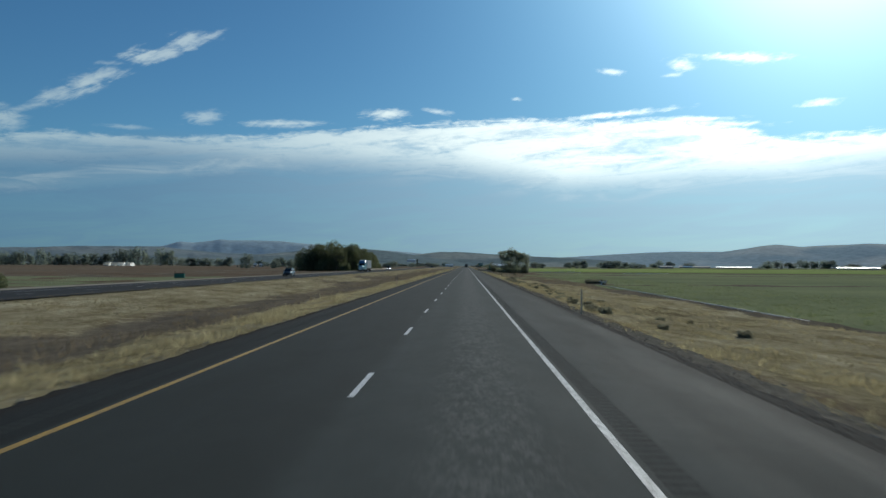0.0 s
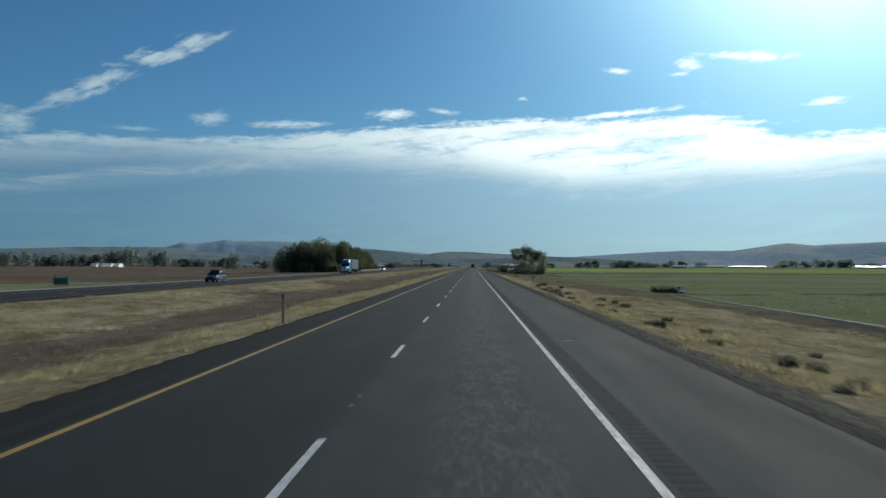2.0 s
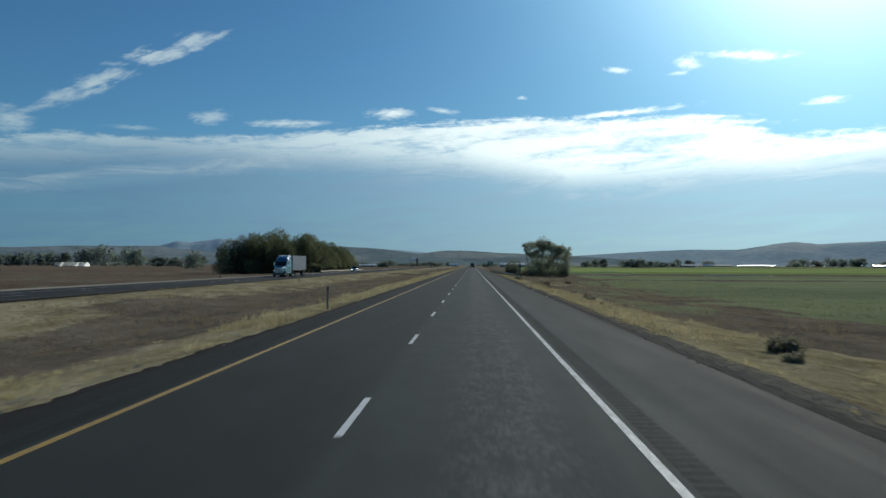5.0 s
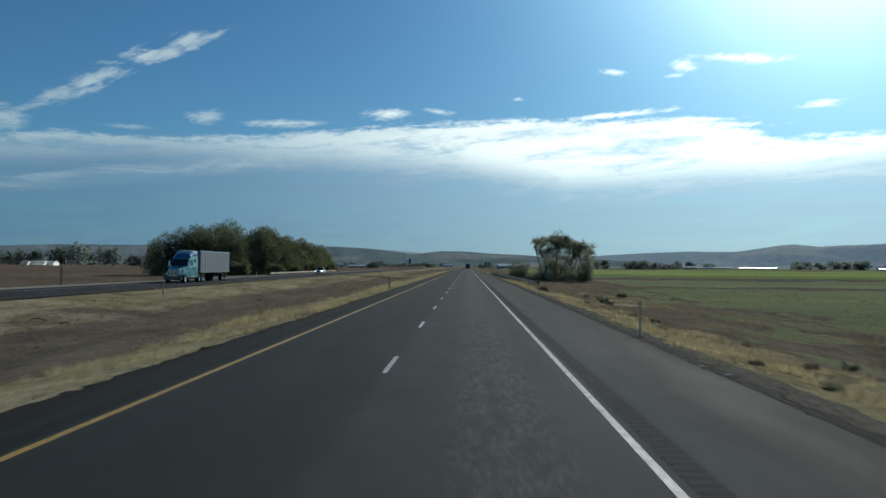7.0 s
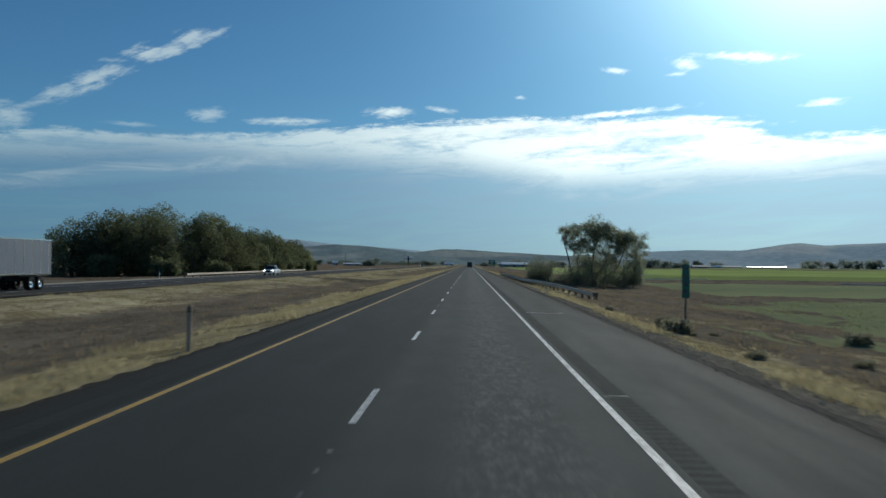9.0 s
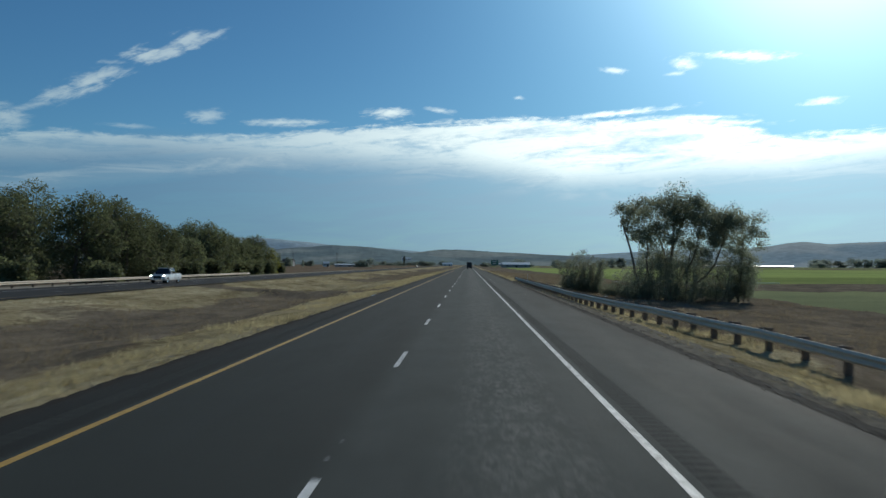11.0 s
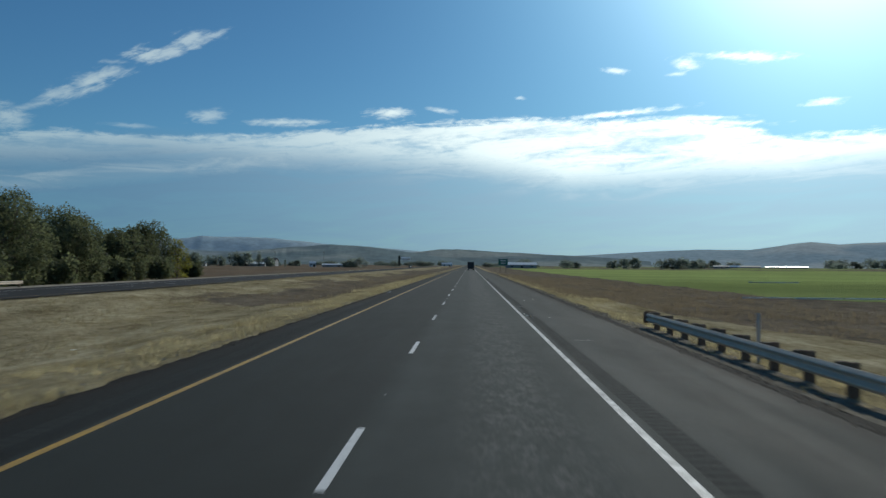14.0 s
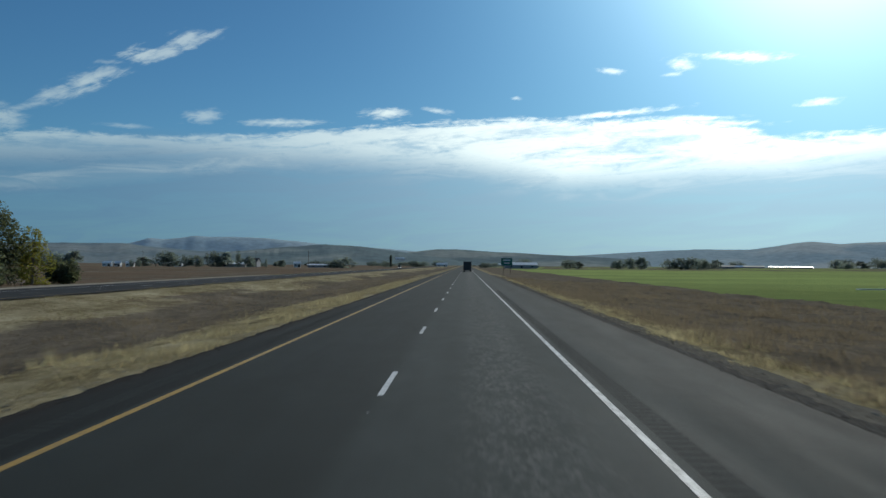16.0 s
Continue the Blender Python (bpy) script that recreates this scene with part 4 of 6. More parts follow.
def thicket(name, label, seed, at, h, w, wands, leaves, size, group=""):
    """Many wands from a broad foot, leafy from the ground up, with ragged tips."""
    rng = np.random.default_rng(seed)
    ob = thing(name, label, "bush", at, 0.0, group)
    stems, lobes = bmesh.new(), []
    for k in range(wands):
        a, q = 2.4 * k, math.sqrt((k + 0.5) / wands)
        foot = Vector((math.cos(a), math.sin(a), 0)) * (w * 0.36 * q)
        top = h * (1.0 - 0.34 * q * q) * (0.72 + 0.28 * rng.random())
        tip = foot * 1.4 + Vector((rng.normal() * 0.06 * w, rng.normal() * 0.06 * w, top))
        mid = foot.lerp(tip, 0.5) + Vector((rng.normal() * 0.03 * w, rng.normal() * 0.03 * w, 0))
        limb(stems, [foot - Vector((0, 0, 0.2)), mid, tip], 0.028, 0.006, 5)
        for f in (0.1, 0.22, 0.36, 0.5, 0.64, 0.77, 0.88, 0.96):
            c = foot.lerp(mid, f * 2) if f < 0.5 else mid.lerp(tip, f * 2 - 1)
            r = w * (0.08 * (1 - f) + 0.062) * rng.uniform(0.6, 1.3)
            lobes.append((c.x + rng.normal() * 0.15, c.y + rng.normal() * 0.15, max(c.z, r * 0.5), r, r, r * 0.9))
    tagged(part("stem", stems, MAT["bark"], ob), kind="stuff")
    quads("foliage", leaf_cloud(rng, lobes, leaves, size, 0, 0.05), MAT["leaf_grey"], ob)
    return ob


for x, y, h, w, n in ((19.0, 386, 4.4, 4.6, 1), (21.2, 385.5, 6.2, 4.8, 2), (24, 386, 6.0, 5.0, 3), (21, 391, 6.4, 4.8, 4), (25, 391, 6.2, 5, 5), (27.4, 387, 5.6, 5.4, 6), (30.2, 388.5, 5.4, 4.6, 8), (17.3, 389, 2.6, 3.4, 9), (29.0, 391, 6.4, 5.0, 10)):
    thicket("bush", "grey-green brush under the roadside trees", 300 + n, (x, y, -1.35), h - 0.5, w, 24, 6200, 0.075, "brush under the trees")
thicket("willow_bush", "large grey-green willow bush behind the guardrail", 320, (14.5, 393, -1.2), 5.5, 5.4, 44, 56000, 0.052)

# sagebrush along the verges
SAGE = "sagebrush along the verge"
sages = [shrub_mesh(400 + k, 0.6, 0.95, 850, 0.06, MAT["sage"], "sagebrush", "low grey-brown sagebrush clump on the verge", "bush", at, SAGE, 60.0 * k, 0.2) for k, at in enumerate(((13.9, 266.7, -0.85), (12.8, 257.8, -0.78), (9.7, 131, -0.42)))]
SAGE_AT = [(9.9, 47, 0.85), (10.6, 36, 0.6), (9.3, 53, 0.4), (9.0, 56, 0.45), (9.6, 60, 0.5), (9.2, 64, 0.45), (10.0, 68, 0.6), (9.4, 72, 0.5), (11.0, 77, 0.7), (10.1, 83, 0.6), (9.4, 90, 0.55), (11.4, 95, 0.7), (9.8, 101, 0.6),
           (9.6, 118, 0.7), (9.2, 122, 0.6), (9.6, 127.5, 0.9), (9.2, 135, 0.7), (9.0, 139, 0.6), (9.6, 143, 0.7), (9.2, 148, 0.6), (10.5, 160, 0.7), (11.4, 163, 1.2), (10.2, 188, 0.6), (11.5, 204, 0.9), (9.4, 214, 0.5), (9.8, 226, 0.6), (10.4, 235, 0.6),
           (9.75, 278.2, 1.3), (13.7, 265, 1.0), (13.5, 262.7, 0.9), (12.7, 255.2, 0.9), (10.4, 251, 0.6), (11.2, 257, 0.6), (9.9, 270, 0.7), (9.7, 279.6, 1.2), (10.6, 283, 0.7), (11, 262, 0.6), (10.2, 296, 0.6), (13.2, 270.6, 0.7), (19, 283, 1.3),
           (-9, 118, 0.6), (-14, 152, 0.7), (-17, 300, 0.7), (-12, 246, 0.5), (27.6, 168, 2.2), (29.2, 169, 2.4), (30.4, 168.4, 2.0)]
scatter = random.Random(31)
SAGE_AT += [(scatter.uniform(8.7, 13.5), scatter.uniform(30, 160), scatter.uniform(0.4, 0.85)) for _ in range(44)] + [(scatter.uniform(9.2, 14), scatter.uniform(180, 300), scatter.uniform(0.3, 0.7)) for _ in range(16)]
for i, (x, y, s) in enumerate(SAGE_AT):
    c = copy_thing(sages[i % 3], pose(x, y, float(ground_z(np.array(x), np.array(y))) - 0.09, 0, 0, 77.0 * i))
    c.scale = (s, s, s)

# ---- grass ----


def grass(name, label, spots, height, blades, mat, seed, wide=1.0):
    """Tufts of thin blades, leaning every way, as one mesh."""
    rng = np.random.default_rng(seed)
    n = len(spots)
    p = np.repeat(spots, blades, axis=0)
    swell = np.clip((fractal(spots[:, 0] * 0.5, spots[:, 1] * 0.3, 88, 4) - 0.3) * 2.6, 0.25, 1.7)
    hh = np.repeat(height * swell * (0.55 + 0.9 * rng.random(n)), blades) * (0.6 + 0.5 * rng.random(n * blades))
    a = rng.random(n * blades) * 2 * math.pi
    off = np.stack([np.cos(a), np.sin(a), np.zeros_like(a)], 1)
    side = np.stack([-np.sin(a), np.cos(a), np.zeros_like(a)], 1)
    foot = p + off * (0.02 + 0.14 * rng.random((n * blades, 1)))
    lean = (0.15 + 0.5 * rng.random(n * blades))[:, None]
    tip = foot + off * lean * hh[:, None] + np.stack([np.zeros_like(a), np.zeros_like(a), hh], 1)
    wd = (0.008 + 0.012 * rng.random(n * blades))[:, None] * wide
    v = np.stack([foot - side * wd, foot + side * wd, tip], axis=1)
    ob = quads(name, v, mat)
    return tagged(ob, label, "grass", kind="stuff")


def sow(rng, x0, x1, y0, y1, count, keep):
    x = x0 + (x1 - x0) * rng.random(count)
    y = y0 + (y1 - y0) * rng.random(count)
    clump = fractal(x * 0.55, y * 0.3, 77, 3)
    ok = (rng.random(count) < keep(x, y)) & (clump + 0.25 * rng.random(count) > 0.44)
    x, y = x[ok], y[ok]
    return np.stack([x, y, ground_z(x, y) - 0.02], 1)


rng = np.random.default_rng(9)
def by_rail(x, y):
    """Thinner growth under the guardrail."""
    return np.where((y > 316) & (y < 419) & (x < 8.55) & (x > 7), 0.4, 1.0)


dry = np.concatenate([sow(rng, 7.7, 12.2, 4, 560, 46000, lambda x, y: cover(x, y)[0] * by_rail(x, y)), sow(rng, 12, 26, 4, 200, 16000, lambda x, y: cover(x, y)[0]),
                      sow(rng, -9.0, -5.2, 4, 560, 36000, lambda x, y: cover(x, y)[0]), sow(rng, -30, -9, 10, 620, 40000, lambda x, y: cover(x, y)[0]), sow(rng, -45.5, -42.2, 40, 700, 7000, lambda x, y: x * 0 + 0.8)])
grass("dry_grass", "straw-coloured dry grass on the verges", dry, 0.2, 6, MAT["straw"], 1)
brown = np.concatenate([sow(rng, 8.2, 26.0, 120, 560, 38000, lambda x, y: cover(x, y)[2]), sow(rng, -27, -7, 20, 620, 36000, lambda x, y: cover(x, y)[2]), sow(rng, 26, 41, 200, 520, 9000, lambda x, y: cover(x, y)[2])])
grass("brown_weeds", "brown dried weeds in the swales", brown, 0.3, 6, MAT["weed"], 2)
tall = np.concatenate([sow(rng, 8.0, 10.6, 4, 560, 9000, lambda x, y: np.where((y > 316) & (y < 419) & (x < 8.6), 0.0, np.where(y < 160, 0.2, 0.5))), sow(rng, -9.6, -5.5, 4, 500, 13000, lambda x, y: 0.6 * cover(x, y)[0])])
grass("verge_stalks", "tall dry grass stalks beside the shoulder", tall, 0.27, 8, MAT["straw"], 3)

tall = np.concatenate([sow(rng, 8.6, 12.5, 450, 600, 3200, lambda x, y: x * 0 + 0.7), sow(rng, 12.5, 34, 440, 620, 9000, lambda x, y: cover(x, y)[2])])
grass("weed_stalks", "tall brown weed stalks past the guardrail", tall, 0.55, 7, MAT["weed"], 4)

# the crop's near rows, and stones along the shoulders
rows_x = np.round(sow(rng, 27.0, 52.0, 45, 335, 22000, lambda x, y: np.clip(cover(x, y)[1] * 1.4 - 0.4, 0, 1) * np.clip(1.3 - (x - 27) / 32, 0.2, 1)) / np.array([0.9, 1, 1])) * np.array([0.9, 1, 1])
rows_x[:, 1] += rng.random(len(rows_x)) - 0.5
rows_x[:, 2] = ground_z(rows_x[:, 0], rows_x[:, 1]) - 0.02
grass("crop_plants", "low green crop plants in rows at the field edge", rows_x, 0.2, 6, MAT["crop"], 6, 2.0)


def stones(name, label, x0, x1, y0, y1, count, size, mat, seed):
    """Loose angular stones, as one mesh."""
    r = np.random.default_rng(seed)
    x, y = x0 + (x1 - x0) * r.random(count), y0 + (y1 - y0) * r.random(count)
    z = np.maximum(ground_z(x, y), np.interp(x, [-5.35, -4.93, 7.06, 7.5, 8.15], [-0.06, 0.0, -0.033, -0.075, -0.1], left=-9, right=-9))
    s = size * (0.4 + r.random(count) ** 3 * 1.4)
    d = np.array([(1, 0, 0), (0, 1, 0), (-1, 0, 0), (0, -1, 0), (0, 0, 0.8), (0, 0, -0.6)])
    v = np.stack([x, y, z + s * 0.25], 1)[:, None] + d[None] * s[:, None, None] * (0.65 + 0.6 * r.random((count, 6, 1)))
    f = np.array([(0, 1, 4), (1, 2, 4), (2, 3, 4), (3, 0, 4), (1, 0, 5), (2, 1, 5), (3, 2, 5), (0, 3, 5)])
    faces = (f[None] + 6 * np.arange(count)[:, None, None]).reshape(-1, 3)
    return tagged(bake(name, v.reshape(-1, 3).tolist(), faces.tolist(), mat), label, "gravel", kind="stuff")


stones("roadside_stones", "loose dark stones on the gravel beside the shoulder", 6.95, 8.2, 4, 480, 5200, 0.018, MAT["stone"], 51)
stones("roadside_stones", "loose dark stones along the inner shoulder", -5.6, -4.85, 4, 480, 2600, 0.018, MAT["stone"], 52)
stones("dirt_clods", "pale dirt clods at the edge of the dry grass", -5.95, -5.2, 4, 480, 2600, 0.035, MAT["pale_dirt"], 53)
stones("dirt_clods", "pale dirt clods beside the gravel", 7.45, 8.7, 4, 480, 2400, 0.03, MAT["pale_dirt"], 54)

# ---- roadside furniture ----


def delineator(at, label="grey steel delineator post with reflector", cap="wood"):
    ob = thing("delineator_post", label, "road marker", at, 0, "delineator posts")
    bm = bmesh.new()
    # a U-shaped channel
    loft(bm, [[(-0.06, 0.025, z), (-0.06, -0.02, z), (0.06, -0.02, z), (0.06, 0.025, z), (0.05, 0.025, z), (0.05, -0.012, z), (-0.05, -0.012, z), (-0.05, 0.025, z)] for z in (-0.3, 1.2)])
    part("post", bm, MAT["post"], ob, "grey-brown weathered channel post")
    bm = boxed(-0.05, 0.05, -0.03, -0.02, 1.02, 1.17, 0.006)
    part("reflector", bm, MAT[cap], ob)
    return ob


POSTS = [(-5.55, 87), (-5.55, 178), (-5.55, 267), (-25.5, 263.5)]
first = delineator((*POSTS[0], -0.1), "brown weathered delineator post beside the inner shoulder")
for x, y in POSTS[1:]:
    copy_thing(first, pose(x, y, -0.1 if abs(x) < 9 else -0.65, 0, random.uniform(-2, 2), 0))
VERGE_POSTS = [(7.55, 39.6), (7.45, 129), (7.45, 219.3), (7.6, 309)]
tan_post = delineator((*VERGE_POSTS[0], -0.1), "tan weathered delineator post beside the gravel edge", "tan_post")
tan_post.children[0].data.materials[0] = MAT["tan_post"]
tan_post.scale = (0.6, 0.75, 1.03)
for x, y in VERGE_POSTS[1:]:
    copy_thing(tan_post, pose(x, y, -0.1, 0, random.uniform(-2, 2), 0))
pale_post = delineator((9.25, 406, -0.45), "pale grey delineator post behind the guardrail")
pale_post.children[0].data.materials[0] = MAT["concrete"]
pale_post.children[1].data.materials[0] = MAT["concrete"]
pale_post.scale = (0.8, 1, 1.2)
far_post = delineator((-42.6, 360, -0.52), "white delineator post beside the opposite carriageway")
far_post.children[0].data = far_post.children[0].data.copy()
far_post.children[0].data.materials[0] = MAT["sign_white"]


def mile_marker(at):
    ob = thing("mile_marker", "narrow green mile marker sign on a weathered post", "road sign", at)
    part("post", boxed(-0.035, 0.035, 0.0, 0.05, -0.4, 2.75, 0.006), MAT["wood"], ob, "dark weathered post")
    panel = part("panel", boxed(-0.15, 0.15, -0.012, 0.0, 1.42, 2.72, 0.004), MAT["sign_green"], ob)
    for z, w in ((2.58, 0.2), (2.26, 0.07), (1.97, 0.1), (1.66, 0.1)):
        part("lettering", boxed(-w / 2, w / 2, -0.016, -0.012, z - 0.03 if w > 0.15 else z - 0.08, z + 0.03 if w > 0.15 else z + 0.08), MAT["slate"], panel, "dark grey bar")
    return ob


mile_marker((10.1, 278.4, -0.42))


def guide_sign(at):
    ob = thing("guide_sign", "large green motorway guide sign on two posts", "road sign", at)
    for x in (-1.1, 1.1):
        part("post", boxed(x - 0.09, x + 0.09, 0.02, 0.2, -0.5, 5.1, 0.01), MAT["wood"], ob)
    panel = part("panel", boxed(-1.75, 1.75, -0.03, 0.02, 2.9, 5.3, 0.015), MAT["sign_green"], ob)
    part("border", boxed(-1.68, 1.68, -0.036, -0.03, 5.18, 5.22), MAT["sign_white"], panel)
    part("border", boxed(-1.68, 1.68, -0.036, -0.03, 2.98, 3.02), MAT["sign_white"], panel)
    for z, w in ((4.6, 2.3), (3.7, 1.8)):
        part("lettering", boxed(-w / 2, w / 2, -0.036, -0.03, z - 0.16, z + 0.16), MAT["sign_white"], panel, "plain white bar")
    return ob


guide_sign((14.2, 690, -0.9))


def w_beam(path, z_top):
    """A corrugated W-section steel beam along a line of (x, y, z)."""
    prof = [(0.01, 0.004), (-0.02, 0.004), (-0.075, -0.05), (-0.085, -0.07), (-0.075, -0.09), (-0.005, -0.145), (-0.005, -0.17), (-0.075, -0.22), (-0.085, -0.24), (-0.075, -0.26), (-0.01, -0.312), (0.0, -0.32)]
    inner = [(a + 0.012, b) for a, b in reversed(prof)]
    bm = bmesh.new()
    rings = []
    for i, p in enumerate(path):
        q, r = Vector(path[max(i - 1, 0)]), Vector(path[min(i + 1, len(path) - 1)])
        d = (r - q).normalized()
        out = Vector((d.y, -d.x, 0))
        rings.append([Vector(p) + out * a + Vector((0, 0, z_top + b)) for a, b in prof + inner])
    return loft(bm, rings)


def along(points, step):
    """Points every step metres along a polyline in plan."""
    pts = [Vector((*p, 0)) for p in points]
    out, left = [], 0.0
    for a, b in zip(pts, pts[1:]):
        length = (b - a).length
        s = left
        while s < length:
            out.append((a.lerp(b, s / length), math.degrees(math.atan2(b.x - a.x, b.y - a.y))))
            s += step
        left = s - length
    return out


def guardrail(name, label, points, z_ground, height, side, step=1.905, end_plate=True, dip=0.0):
    """W-beam on timber posts and blocks; side is where the posts stand, +1 to the beam's right."""
    ob = thing(name, label, "guardrail", (*points[0], z_ground))
    org = Vector((*points[0], 0))
    line = along(points, step)
    drop = [(0.0, 0.0, dip * (max(0.0, 1 - (p - org).length / 20) + max(0.0, 1 - (p - org).length / 10))) for p, a in line]
    path = [p - org + Vector(d) for (p, a), d in zip(line, drop)]
    bm = w_beam(path, height)
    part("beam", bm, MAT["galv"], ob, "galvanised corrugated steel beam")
    post = boxed(-0.1, 0.1, -0.075, 0.075, -0.6, height + 0.03, 0.012)
    pm = bpy.data.meshes.new("post")
    post.to_mesh(pm)
    post.free()
    pm.materials.append(MAT["wood"])
    blk = boxed(-0.1, 0.1, -0.075, 0.075, height - 0.34, height + 0.045, 0.012)
    bk = bpy.data.meshes.new("block")
    blk.to_mesh(bk)
    blk.free()
    bk.materials.append(MAT["wood"])
    for (p, a), d in zip(line, drop):
        turn = Matrix.Rotation(radians(-a), 4, "Z")
        for nm, me, off in (("post", pm, 0.33), ("block", bk, 0.12)):
            o = new(nm, me)
            o.parent = ob
            o.matrix_basis = Matrix.Translation(p - org + Vector(d)) @ turn @ Matrix.Translation((side * off, 0, random.uniform(-0.015, 0.015)))
    if end_plate:
        p, a = line[-1]
        bm = boxed(-0.1, 0.44, 0.3, 0.36, height - 0.38, height + 0.06, 0.03, Matrix.Translation(p - org) @ Matrix.Rotation(radians(-a), 4, "Z"))
        part("end_plate", bm, MAT["wood"], ob, "dark rectangular end plate")
    return ob


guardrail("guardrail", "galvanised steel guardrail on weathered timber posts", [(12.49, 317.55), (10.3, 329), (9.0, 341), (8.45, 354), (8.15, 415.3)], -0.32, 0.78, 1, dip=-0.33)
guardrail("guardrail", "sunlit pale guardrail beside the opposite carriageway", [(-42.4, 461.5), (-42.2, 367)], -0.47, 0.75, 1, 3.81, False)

# irrigation pipes along the field edge
pipe = thing("irrigation_pipe", "pale irrigation pipe along the field edge", "pipe", (25.4, 56, -1.45), -1.7)
for k in range(12):
    bm = tube(bmesh.new(), (0.05 * (k % 2), 9.2 * k, 0.0), (0.05 * ((k + 1) % 2), 9.2 * k + 9.0, 0.0), 0.065, 0.065, 12)
    part("pipe_length", bm, MAT["pipe"], pipe)
for x, y, n, label in ((34, 481, 3, "long pale irrigation pipe across the field"), (86, 432, 2, "distant pale irrigation pipe in the crop"), (68, 578, 1, "short pale irrigation pipe in the field")):
    pipe = thing("irrigation_pipe", label, "pipe", (x, y, -1.5))
    for k in range(n):
        part("pipe_length", tube(bmesh.new(), (12.2 * k, 0.3 * (k % 2), 0.0), (12.2 * k + 12, 0.3 * ((k + 1) % 2), 0.0), 0.1, 0.1, 12), MAT["sign_white"], pipe)

valve = thing("irrigation_valve", "white irrigation valve with short branch pipes", "pipe", (29.3, 163.5, -1.5))
part("riser", tube(bmesh.new(), (0, 0, -0.3), (0, 0, 0.75), 0.07, 0.07, 10), MAT["sign_white"], valve)
part("branch_pipe", tube(bmesh.new(), (-0.5, 0, 0.7), (1.1, 0.2, 0.72), 0.05, 0.05, 10), MAT["sign_white"], valve)
part("branch_pipe", tube(bmesh.new(), (0.1, 0.1, 0.4), (1.0, 0.4, 0.38), 0.05, 0.05, 10), MAT["sign_white"], valve)
part("hand_wheel", tube(bmesh.new(), (0, -0.12, 0.85), (0, -0.08, 0.85), 0.16, 0.16, 12), MAT["black"], valve)

cabinet = thing("field_cabinet", "dark green metal pump cabinet beside a field", "cabinet", (-62.4, 179, -1.15), 8)
part("body", boxed(-1.1, 1.1, -0.5, 0.5, 0.15, 1.15, 0.04), MAT["sign_green"], cabinet)
part("lid", boxed(-1.2, 1.2, -0.6, 0.6, 1.15, 1.25, 0.03), MAT["wood"], cabinet)
for x in (-0.95, 0.95):
    part("frame_post", boxed(x - 0.06, x + 0.06, -0.06, 0.06, -0.4, 1.75, 0.01), MAT["wood"], cabinet)
part("door", boxed(-0.45, 0.45, -0.53, -0.5, 0.25, 1.05, 0.01), MAT["sign_green"], cabinet)
shrub_mesh(341, 2.3, 3.2, 2200, 0.12, MAT["leaf"], "bush", "dark bush beside the opposite carriageway", "bush", (-49.5, 86, -1.0))


fence_post = thing("fence_post", "dark weathered timber post beside the opposite carriageway", "post", (-43.6, 280.7, -0.55))
part("post", tube(bmesh.new(), (0, 0, -0.5), (0.03, 0, 2.3), 0.1, 0.085, 8), MAT["wood"], fence_post)
part("cap", tube(bmesh.new(), (0.03, 0, 2.3), (0.03, 0, 2.35), 0.075, 0.05, 8), MAT["wood"], fence_post)


def tyre_scrap(at, turn, size, seed):
    """A torn, curled strip of tyre tread."""
    r = random.Random(seed)
    bm = bmesh.new()
    rings = []
    for k in range(13):
        a = math.pi * (0.12 + 0.76 * k / 12)
        wv = size * (0.2 + 0.05 * r.random())
        c = Vector((-math.cos(a) * size, 0.1 * math.sin(a * 3) * size, math.sin(a) * size * 0.55 - 0.05))
        n = Vector((-math.cos(a), 0, math.sin(a)))
        rings.append([c + Vector((0, -wv, 0)), c + Vector((0, wv, 0)), c + Vector((0, wv, 0)) + n * 0.03, c + Vector((0, -wv, 0)) + n * 0.03])
    ob = part("tyre_scrap", loft(bm, rings), MAT["rubber"])
    ob.matrix_basis = pose(*at, 0, 0, turn)
    return tagged(ob, "black curled scrap of tyre tread in the grass", "litter", "tyre scraps")


tyre_scrap((-21.1, 234.4, float(ground_z(np.array(-21.1), np.array(234.4)))), 20, 0.42, 1)
tyre_scrap((-20.0, 235.2, float(ground_z(np.array(-20.0), np.array(235.2)))), 75, 0.25, 2)


tyre_scrap((-5.29, 213.8, -0.09), 60, 0.2, 3)
tyre_scrap((-23.2, 113.0, float(ground_z(np.array(-23.2), np.array(113.0)))), 15, 0.34, 4)


def litter(at, size, seed, mat="paper", label="crumpled white litter on the roadside", name="litter"):
    """A crushed scrap: a dented, folded little lump."""
    r = np.random.default_rng(seed)
    bm = bmesh.new()
    bmesh.ops.create_icosphere(bm, subdivisions=2, radius=1.0)
    for v in bm.verts:
        k = 0.7 + 0.5 * noise.noise(v.co * 1.7 + Vector((seed, 0, 0)))
        v.co = Vector((v.co.x * size * k, v.co.y * size * 0.7 * k, max(v.co.z, -0.5) * size * 0.45 * k))
    ob = part(name, bm, MAT[mat])
    ob.location = (at[0], at[1], at[2] + size * 0.2)
    ob.rotation_euler.z = r.random() * 6
    return tagged(ob, label, "litter", "roadside litter")


